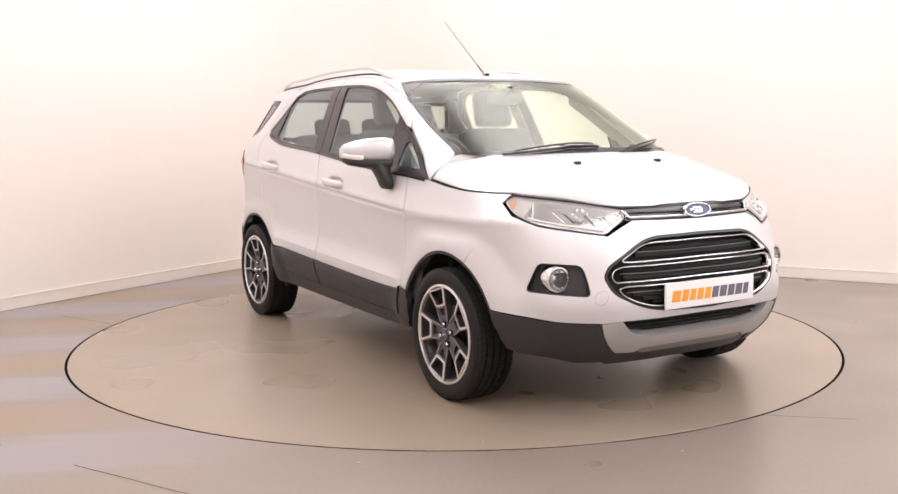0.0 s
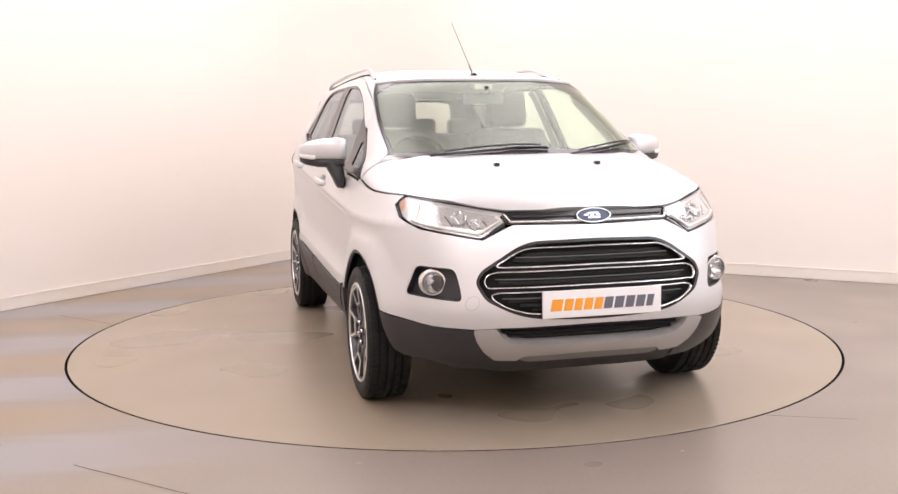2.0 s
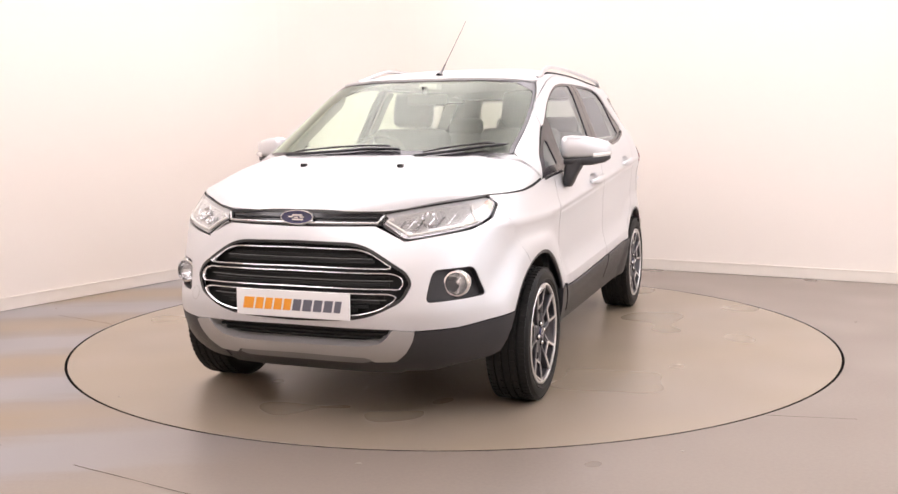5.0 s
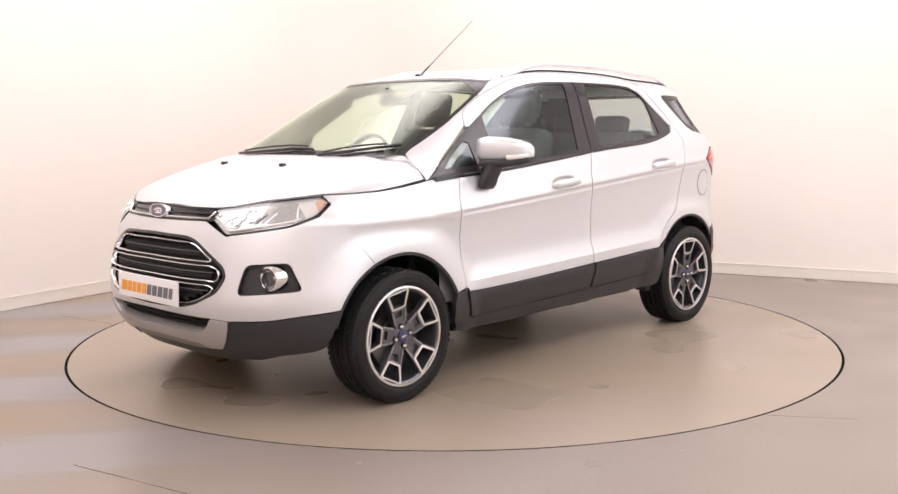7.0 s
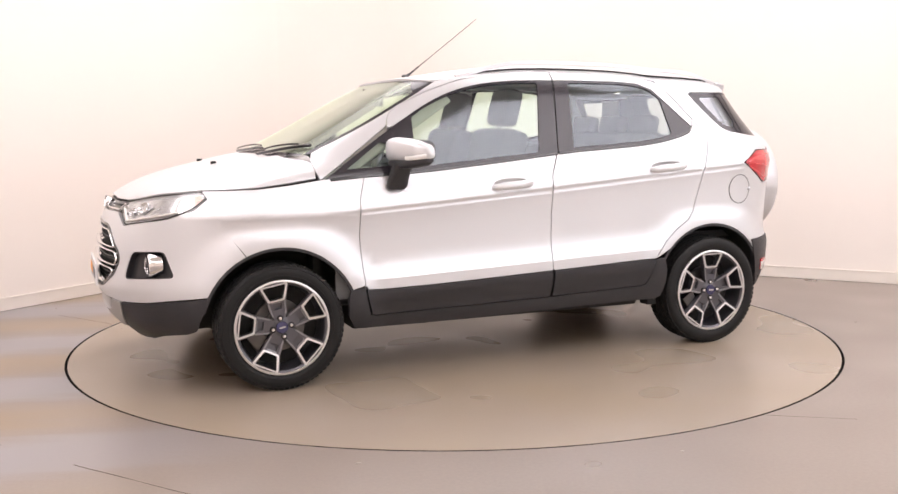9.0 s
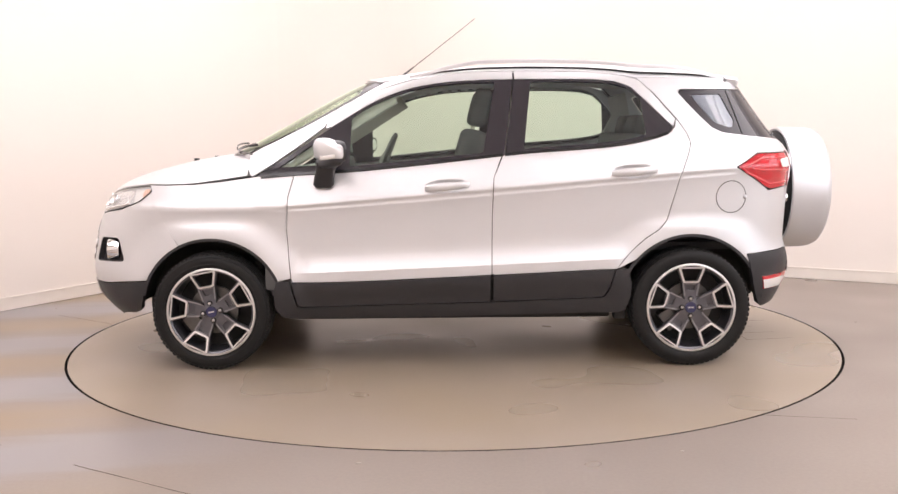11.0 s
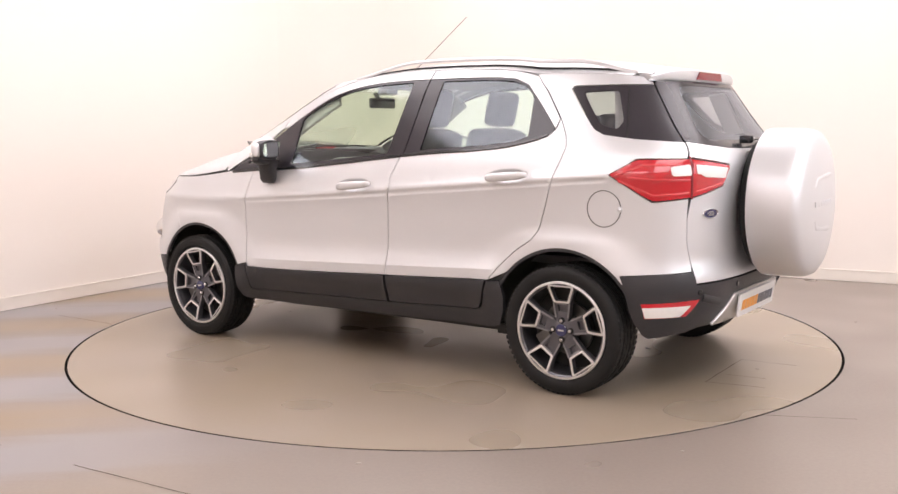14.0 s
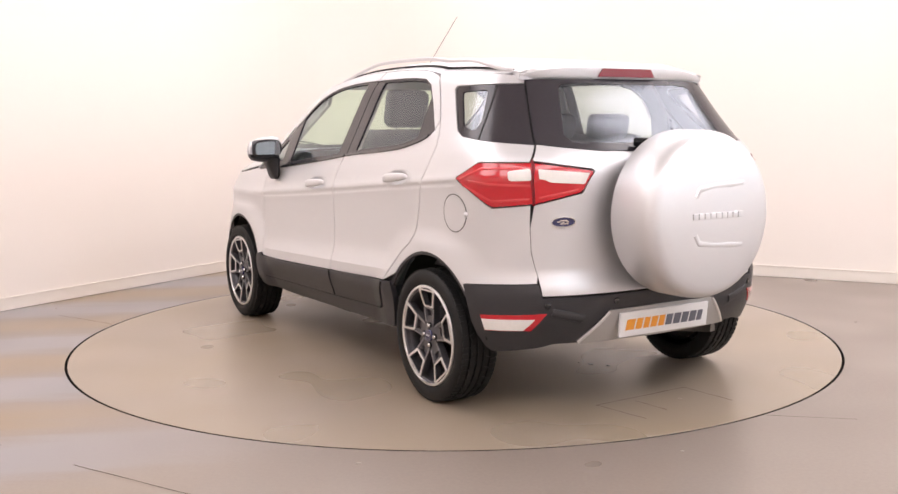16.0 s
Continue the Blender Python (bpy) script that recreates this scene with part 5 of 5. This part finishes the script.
    revolve(bm, [(.2425, .085), (.243, .096), (.240, .099), (.2315, .0985), (.2295, .094), (.2295, .08)], 96)
    bmesh.ops.recalc_face_normals(bm, faces=bm.faces[:])
    soften(part("rim_lip", bm, MACHINED, ob, "bright machined rim lip"), 50)
    bm = bmesh.new()
    revolve(bm, [(.2295, .0935), (.221, .088), (.218, .070)], 96)
    part("rim_inner_lip", bm, ALLOY, ob)

    def face(r):
        return .094 - .016 * (1 - (r / .21)) - .010 * math.exp(-((r - .09) / .05) ** 2)
    for k in range(5):
        rot = Matrix.Rotation(2 * math.pi * k / 5, 3, "Y")

        def place(u, v, d, lift=0.0):
            return rot @ Vector((-u * 1.09, face(v) + d + lift, v * 1.09))
        hole = rounded([(-.031, .132), (.031, .132), (.055, .197), (-.055, .197)], [.006, .006, .01, .01])
        pocket = rounded([(-.019, .085), (.019, .085), (.024, .116), (-.024, .116)], .004)
        outer = [(-.028, .040), (.028, .040), (.036, .075), (.043, .12), (.0475, .135), (.073, .2005), (.058, .2075), (.03, .2115), (0, .2125), (-.03, .2115), (-.058, .2075), (-.073, .2005), (-.0475, .135), (-.043, .12), (-.036, .075)]
        bm = bmesh.new()
        slab(bm, outer, [hole, pocket], .030, lambda u, v, d: place(u, v, d))
        bmesh.ops.recalc_face_normals(bm, faces=bm.faces[:])
        spoke = part("spoke", bm, ALLOY, ob, "grey spoke with bright machined frame")
        bm = bmesh.new()
        ring1 = rounded([(-.0395, .1235), (.0395, .1235), (.067, .2035), (-.067, .2035)], [.008, .008, .012, .012])
        slab(bm, ring1, [hole], .006, lambda u, v, d: place(u, v, d, .004))
        bmesh.ops.recalc_face_normals(bm, faces=bm.faces[:])
        part("machined_frame", bm, MACHINED, ob)
        bm = bmesh.new()
        for sg in (-1, 1):
            q = [(sg * .0265, .058), (sg * .0345, .056), (sg * .0435, .120), (sg * .0355, .122)]
            slab(bm, q, [], .005, lambda u, v, d: place(u, v, d, .0045))
        bmesh.ops.recalc_face_normals(bm, faces=bm.faces[:])
        slab(bm, [(-.0245, .116), (.0245, .116), (.026, .122), (-.026, .122)], [], .005, lambda u, v, d: place(u, v, d, .0045))
        bmesh.ops.recalc_face_normals(bm, faces=bm.faces[:])
        part("spoke_arm", bm, ARMS, ob, "dull grey spoke arm")
        bm = bmesh.new()
        slab(bm, rounded([(-.021, .083), (.021, .083), (.026, .118), (-.026, .118)], .004), [], .004, lambda u, v, d: place(u, v, d, -.016))
        part("pocket_floor", bm, ALLOY, ob)
    bm = bmesh.new()
    revolve(bm, [(.058, .045), (.058, .068), (.052, .076), (.036, .080), (.031, .081)], 48)
    bmesh.ops.recalc_face_normals(bm, faces=bm.faces[:])
    soften(part("hub", bm, ALLOY, ob))
    bm = bmesh.new()
    revolve(bm, [(.0305, .080), (.0305, .087), (.028, .0895), (.001, .091)], 40)
    bmesh.ops.recalc_face_normals(bm, faces=bm.faces[:])
    cap = soften(part("hub_cap", bm, NAVY, ob, "navy hub cap"))
    bm = bmesh.new()
    box(bm, -.016, .0905, -.004, .016, .0918, .004)
    part("cap_stroke", bm, SATIN, ob)
    for k in range(4):
        a = math.pi / 4 + k * math.pi / 2 + .78
        bm = bmesh.new()
        revolve(bm, [(.0105, .06), (.0105, .086), (.008, .090), (.001, .0905)], 12)
        bm.transform(Matrix.Translation((.0475 * math.cos(a), 0, .0475 * math.sin(a))))
        bmesh.ops.recalc_face_normals(bm, faces=bm.faces[:])
        soften(part("wheel_nut", bm, CHROME, ob, "bright wheel nut"))
        # near-black ring painted in for the shaded recess round the nut
        bm = bmesh.new()
        revolve(bm, [(.0150, .070), (.0150, .0835), (.0108, .0835)], 16)
        bm.transform(Matrix.Translation((.0475 * math.cos(a), 0, .0475 * math.sin(a))))
        part("nut_well", bm, SEAM, ob)
    bm = bmesh.new()
    revolve(bm, [(.055, .030), (.075, .028), (.078, .018), (.132, .018), (.132, -.004), (.06, -.004)], 48)
    bmesh.ops.recalc_face_normals(bm, faces=bm.faces[:])
    soften(part("brake_disc", bm, STEEL, ob, "steel brake disc"))
    bm = bmesh.new()
    revolve(bm, [(.001, -.03), (.212, -.03), (.214, -.05)], 48)
    bmesh.ops.recalc_face_normals(bm, faces=bm.faces[:])
    part("backing", bm, DARK, ob)
    bm = bmesh.new()
    box(bm, .085, -.03, -.055, .165, .045, .055, .008, Matrix.Rotation(radians(35), 4, "Y"))
    soften(part("caliper", bm, STEEL, ob))
    for o in ob.children:
        spin = o.name.split(".")[0] not in ("tyre", "tread", "caliper")
        o.matrix_basis = Matrix.Rotation(turn, 4, "Y") @ Matrix.Diagonal((.975, 1, .975, 1)) if spin else Matrix.Identity(4)
        wheel.meshes.append((o.name.split(".")[0], o.data, spin))
    return ob


wheel.meshes = []
for x, side, turn in ((1.266, 1, .18), (-1.283, 1, 0.0), (1.266, -1, .3), (-1.283, -1, .1)):
    wheel(x, side, turn)

# ---- mirrors, handles, wipers ----
def hull(bm, sections):
    """A smooth body through closed rings of points."""
    rings = [[bm.verts.new(p) for p in s] for s in sections]
    n = len(rings[0])
    for p, q in zip(rings, rings[1:]):
        for i in range(n):
            bm.faces.new((p[i], p[(i + 1) % n], q[(i + 1) % n], q[i]))
    bm.faces.new(rings[0][::-1])
    bm.faces.new(rings[-1])
    bmesh.ops.recalc_face_normals(bm, faces=bm.faces[:])


def ring_at(c, ax, ay, w, h, n=20, p=.62):
    """A rounded ring of points round c."""
    c, ax, ay = Vector(c), Vector(ax), Vector(ay)
    out = []
    for i in range(n):
        t = 2 * math.pi * i / n
        out.append(c + ax * (w / 2 * math.copysign(abs(math.cos(t)) ** p, math.cos(t))) + ay * (h / 2 * math.copysign(abs(math.sin(t)) ** p, math.sin(t))))
    return out


for s in (1, -1):
    X, Z = (1, 0, 0), (0, 0, 1)
    bm = bmesh.new()
    secs = []
    for k, (y, x, z, w, h) in enumerate(((.815, .658, 1.168, .06, .085), (.825, .655, 1.168, .095, .112), (.86, .648, 1.170, .110, .120), (.94, .618, 1.168, .106, .112), (1.00, .588, 1.163, .092, .096), (1.035, .562, 1.158, .072, .078), (1.052, .545, 1.154, .04, .05))):
        secs.append(ring_at((x, s * y, z), (1, 0, 0), (0, 0, 1), w, h))
    hull(bm, secs)
    mir = soften(part("door_mirror", bm, PAINT, fdoor[0 if s > 0 else 1], "silver door mirror with black foot and side repeater"), 60)
    bm = bmesh.new()
    hull(bm, [ring_at((x, s * y, z), X, Z, w, h) for y, x, z, w, h in ((.83, .650, 1.098, .085, .04), (.87, .642, 1.098, .100, .05), (.96, .608, 1.100, .095, .05), (1.02, .574, 1.108, .075, .04), (1.045, .553, 1.118, .04, .025))])
    soften(part("lower_shell", bm, CLAD, mir), 60)
    bm = bmesh.new()
    hull(bm, [ring_at((x, s * y, z), (1, 0, 0), (0, 1, 0), w, h) for z, x, y, w, h in ((1.10, .625, .880, .12, .10), (1.06, .640, .870, .10, .085), (1.02, .650, .858, .105, .065), (.985, .655, .852, .11, .048), (.967, .655, .850, .08, .03))])
    soften(part("foot", bm, CLAD, mir), 60)
    bm = bmesh.new()
    pts = [(.650, s * .975, 1.127), (.642, s * .988, 1.127), (.634, s * 1.0, 1.128), (.600, s * 1.037, 1.133), (.568, s * 1.050, 1.138)]
    bead(bm, pts, [(1, s * .25, 0), (1, s * .3, 0), (1, s * .6, 0), (.6, s * 1, 0), (.2, s * 1, 0)], .022, .006, round_=True)
    soften(part("repeater", bm, WHITELENS, mir, "clear side repeater"))
    bm = bmesh.new()
    out_, back_n = Vector((-.37, s * .93, 0)).normalized(), Vector((-.93, -s * .37, 0)).normalized()
    mid = Vector((.575, s * .932, 1.160))
    bm.faces.new([bm.verts.new(mid + back_n * .024 + out_ * ((u - .5) * .21) + Vector((0, 0, v))) for u, v in ((.02, -.042), (.96, -.036), (1.0, .0), (.93, .034), (.4, .044), (.05, .042))])
    bmesh.ops.recalc_face_normals(bm, faces=bm.faces[:])
    part("mirror_glass", bm, MIRROR, mir)
    bm = bmesh.new()
    hull(bm, [ring_at(mid + back_n * d, out_, (0, 0, 1), w, h) for d, w, h in ((-.02, .222, .108), (.012, .236, .114), (.023, .226, .104))])
    soften(part("mirror_rim", bm, CLAD, mir))
    for own, xc, zc in ((fdoor, .005, .970), (rdoor, -.975, 1.038)):
        bm = bmesh.new()
        y0 = float(flank(xc, zc)[1])
        secs = []
        for k in range(13):
            u = -1 + 2 * k / 12
            out = .010 + .026 * (1 - u * u) ** .6
            secs.append(ring_at((xc + u * .118, s * (float(flank(xc + u * .118, zc)[1]) + out), zc + .0 - .01 * u), (0, 1, 0), (0, 0, 1), .016 + .012 * (1 - u * u), .022 + .022 * (1 - u * u) ** .5, 14, .8))
        hull(bm, secs)
        i = 0 if s > 0 else 1
        soften(part("handle", bm, PAINT, own[i], "silver pull handle"), 60)
        cup = cup_outline(xc, zc)

        def dished(x, z, xc=xc, zc=zc):
            p = flank(x, z)
            r = np.clip(np.hypot((x - xc) / .130, (z - zc) / .038), 0, 1)
            return p - np.stack([0 * r, .022 * smooth(1 - r, 0, .6) - .0005, 0 * r], -1)
        patch("handle_cup", cup, dished, PAINT, own[i], flip=True, step=.015, lift=.0, edge=.0, mirror=s < 0)
        if own is fdoor:
            bm = bmesh.new()
            revolve(bm, [(.007, 0), (.006, .003), (.001, .003)], 12)
            bm.transform(Matrix.Translation((xc - .06, s * (y0 + .034), zc)) @ Matrix.Rotation(0 if s > 0 else math.pi, 4, "Z"))
            part("lock", bm, SEAM, own[i])

# seams of the doors: near-black strips behind the gaps, for the shade in them
for i in (0, 1):
    for own, line in ((fdoor, [(.839, .49), (.8495, .60), (.858, .742), (.847, .926), (.815, 1.035)]), (rdoor, [(-.228, .36), (-.228, .505), (-.232, .804), (-.242, 1.012), (-.288, 1.122)]), (rdoor, [(-.356, 1.30), (-.357, 1.575)]),
                      (rdoor, [(-.888, .531), (-.903, .55), (-.963, .618), (-1.036, .6825), (-1.112, .7315), (-1.1535, .782), (-1.1885, .899), (-1.2195, 1.009), (-1.285, 1.13), (-1.2795, 1.185), (-1.2635, 1.237), (-1.212, 1.315), (-1.1035, 1.4505), (-1.025, 1.525)])):
        bm = bmesh.new()
        bar_on(bm, flank, line, .018, .002, lift=-.009, flip=True, mirror=bool(i))
        part("door_seal", bm, SEAM, own[i])

# bonnet and bumper gaps (dark strips for their shade), cowl and wipers
for s in (0, 1):
    bm = bmesh.new()
    bar_on(bm, lower, [(-a if s else a, z - .003) for a, z in hood_edge_pts[:5]], .018, .003, lift=-.008)
    part("bonnet_gap", bm, SEAM, hood)
    bm = bmesh.new()
    bar_on(bm, lower, [(-a if s else a, z) for a, z in S((1.586, .946), (1.505, .779), (1.43, .671))], .016, .002, lift=-.008)
    part("bumper_gap", bm, SEAM, CAR)
bm = bmesh.new()
ridge = [(1.205, 0, 1.128), (1.20, .3, 1.122), (1.165, .50, 1.112), (1.12, .60, 1.095)]
back_ = [(1.13, 0, 1.142), (1.12, .3, 1.138), (1.08, .5, 1.130), (1.03, .60, 1.12)]
for s in (-1, 1):
    a = [bm.verts.new((x, s * y, z)) for x, y, z in ridge]
    b = [bm.verts.new((x, s * y, z)) for x, y, z in back_]
    for k in range(3):
        bm.faces.new((a[k], a[k + 1], b[k + 1], b[k]))
cowl = part("cowl", bm, GLOSSBLACK, CAR, "black cowl under the windscreen")


def wiper(points, lift=.012):
    """A blade on its arm along points (y, z) of the windscreen."""
    line = [(upper.by_y(y, z), z) for y, z in points]
    bm = bmesh.new()
    bar_on(bm, upper, line, .008, .014, lift=.002)
    w = soften(part("wiper", bm, GLOSSBLACK, cowl, "black wiper blade and arm"))
    bm = bmesh.new()
    d = np.array(dense(line, .02, False))
    p, n = upper(d[:, 0], d[:, 1]), normals_of(upper, d[:, 0], d[:, 1])
    k = len(p)
    arc = p + n * (.014 + .014 * np.sin(np.linspace(0, math.pi, k)))[:, None]
    bead(bm, arc[k // 8:k * 7 // 8], n[k // 8:k * 7 // 8], .009, .008, round_=True)
    soften(part("arm", bm, GLOSSBLACK, w))
    return w


wiper([(-.50, 1.138), (-.30, 1.150), (-.05, 1.168), (.12, 1.164)])
wiper([(.22, 1.136), (.40, 1.156), (.55, 1.176), (.63, 1.186)])
bm = bmesh.new()
bead(bm, [(1.150, .12, 1.150), (1.15, .0, 1.158), (1.14, -.10, 1.172)], [(1, 0, 1)] * 3, .018, .016, round_=True)
soften(part("wiper_arm", bm, GLOSSBLACK, cowl))
bm = bmesh.new()
bead(bm, [(1.135, .58, 1.142), (1.125, .46, 1.156), (1.115, .38, 1.165)], [(1, 0, 1)] * 3, .018, .016, round_=True)
soften(part("wiper_arm", bm, GLOSSBLACK, cowl))
bm = bmesh.new()
box(bm, 1.165, -.30, 1.135, 1.185, -.12, 1.15, .004)
part("red_tab", bm, material("red_plastic", (.55, .04, .05), .4), cowl)

# ---- inside ----
def cushion(bm, c, size, tilt=0.0, bevel=.05):
    box(bm, -size[0] / 2, -size[1] / 2, -size[2] / 2, size[0] / 2, size[1] / 2, size[2] / 2, bevel, Matrix.Translation(c) @ Matrix.Rotation(radians(tilt), 4, "Y"))


def seat(x, y, w):
    bm = bmesh.new()
    cushion(bm, (x + .22, y, .66), (.52, w, .18), -6)
    base = soften(part("seat", bm, FABRIC, CAR, "charcoal fabric front seat"), 60)
    bm = bmesh.new()
    cushion(bm, (x - .10, y, .96), (.16, w, .62), -16, .06)
    soften(part("backrest", bm, FABRIC, base), 60)
    bm = bmesh.new()
    cushion(bm, (x - .205, y, 1.385), (.10, .255, .215), -14, .045)
    soften(part("headrest", bm, FABRIC, base), 60)
    for s in (-.05, .05):
        bm = bmesh.new()
        bead(bm, [(x - .150, y + s, 1.20), (x - .190, y + s, 1.32)], [(1, 0, 0)] * 2, .011, .011, round_=True)
        part("post", bm, CHROME, base)


seat(.02, .36, .50)
seat(.02, -.36, .50)
bm = bmesh.new()
cushion(bm, (-.68, 0, .68), (.50, 1.28, .16), -5)
bench = soften(part("rear_bench", bm, FABRIC, CAR, "charcoal fabric rear bench"), 60)
bm = bmesh.new()
cushion(bm, (-1.00, 0, .96), (.15, 1.26, .55), -18, .05)
soften(part("backrest", bm, FABRIC, bench), 60)
for y in (-.34, .02, .36):
    bm = bmesh.new()
    cushion(bm, (-1.13, y, 1.275), (.085, .25, .13), -14, .04)
    soften(part("headrest", bm, FABRIC, bench), 60)
bm = bmesh.new()
cushion(bm, (.86, 0, .92), (.46, 1.36, .26), 8, .07)
dash = soften(part("dashboard", bm, TRIMGREY, CAR, "grey moulded dashboard"), 60)
bm = bmesh.new()
cushion(bm, (.72, 0, 1.04), (.16, .30, .10), 0, .03)
cushion(bm, (.70, -.36, 1.05), (.16, .34, .09), 0, .03)
soften(part("binnacle", bm, TRIMGREY, dash), 60)
bm = bmesh.new()
ring_pts = [(.185 * math.cos(2 * math.pi * k / 40), .185 * math.sin(2 * math.pi * k / 40)) for k in range(40)]
M_ = Matrix.Translation((.42, -.36, 1.055)) @ Matrix.Rotation(radians(-24), 4, "Y")
bead(bm, [M_ @ Vector((0, a, b)) for a, b in ring_pts], [(M_.to_3x3() @ Vector((0, a, b))) for a, b in ring_pts], .03, .022, True, True)
for a, b in ((.17, .02), (-.17, .02), (0, -.17)):
    bead(bm, [M_ @ Vector((0, 0, 0)), M_ @ Vector((0, a, b))], [M_.to_3x3() @ Vector((-1, 0, 0))] * 2, .05, .02, round_=True)
box(bm, -.03, -.07, -.06, .03, .07, .06, .02, M_)
soften(part("steering_wheel", bm, TRIMGREY, dash, "black steering wheel"), 50)
bm = bmesh.new()
box(bm, .47, -.12, 1.40, .50, .12, 1.465, .015)
bead(bm, [(.50, 0, 1.45), (.53, 0, 1.50)], [(1, 0, 0)] * 2, .03, .03, round_=True)
soften(part("rear_view_mirror", bm, GLOSSBLACK, CAR, "black inside mirror"))
bm = bmesh.new()
box(bm, .40, -.055, 1.485, .48, .055, 1.52, .012)
part("sensor_housing", bm, LINING, CAR)
# linings: headliner, door cards, floor, parcel shelf
rl2 = [(x, y * .975) for x, y in rh if x > -1.5] + [(-1.49, 0)]
lin = patch("headlining", rl2 + [(x, -y) for x, y in rl2[::-1] if abs(y) > 1e-6], roof_skin, LINING, CAR, step=.1, lift=-.03, edge=.0, label="pale grey headlining")
card = [(.98, .42), (.98, .98)] + seg(belt, .85, -1.25, 10, -.02) + [(-1.75, 1.18), (-1.75, .62), (-1.62, .62)] + arch(-1.28, .62, .62, .41)[::-1] + [(-.88, .42)]
pair("door_card", card, flank, TRIMGREY, flip=True, step=.08, lift=-.055, edge=0)
bm = bmesh.new()
box(bm, -.85, -.76, .38, 1.0, .76, .42)
box(bm, -1.78, -.66, .60, -.85, .66, .64)
part("cabin_floor", bm, FABRIC, CAR)
bm = bmesh.new()
box(bm, -1.74, -.60, 1.06, -1.16, .60, 1.085, .008)
part("parcel_shelf", bm, TRIMGREY, CAR, "grey parcel shelf")
for i in (0, 1):
    for line, w in ((([(-.30, 1.13), (-.355, 1.53)]), .09), ([(-1.10, 1.22), (-1.16, 1.36), (-1.12, 1.50)], .12), ([(.90, 1.10), (.62, 1.27), (.30, 1.47)], .10), ([(-1.56, 1.25), (-1.50, 1.47)], .12)):
        bm = bmesh.new()
        bar_on(bm, flank, line, w, .02, lift=-.05, flip=True, mirror=bool(i))
        part("pillar_trim", bm, LINING, CAR)
# engine bay block and bulkhead, so that nothing shows through the gaps
bm = bmesh.new()
box(bm, 1.02, -.70, .40, 1.06, .70, 1.05)
box(bm, 1.06, -.52, .40, 1.86, .52, .84, .03)
part("bulkhead", bm, DARK, CAR)
# ---- what turns ----
def motions():
    turn = ((0, -58.84), (.5, -60.34), (1, -63.55), (1.5, -68.3), (2, -74.25), (2.5, -80.2), (3, -86.35), (3.5, -92.3), (4, -98.35), (6.5, -127.95),
            (7, -133.95), (7.5, -139.75), (8, -145.7), (8.5, -151.5), (9, -157.4), (11.5, -185.8), (12, -191.75), (12.5, -197.5), (13, -203.45), (13.5, -209.15),
            (14, -215.15), (14.5, -220.9), (15, -226.9), (15.5, -232.65), (16, -238.67))
    off = Vector((.0214, .0442, 0))
    walk(CAR, [(t, pose(0, 0, 0, 0, 0, a) @ Matrix.Translation(off)) for t, a in turn])
    walk(TABLE, [(t, pose(0, 0, 0, 0, 0, a)) for t, a in turn])


motions()
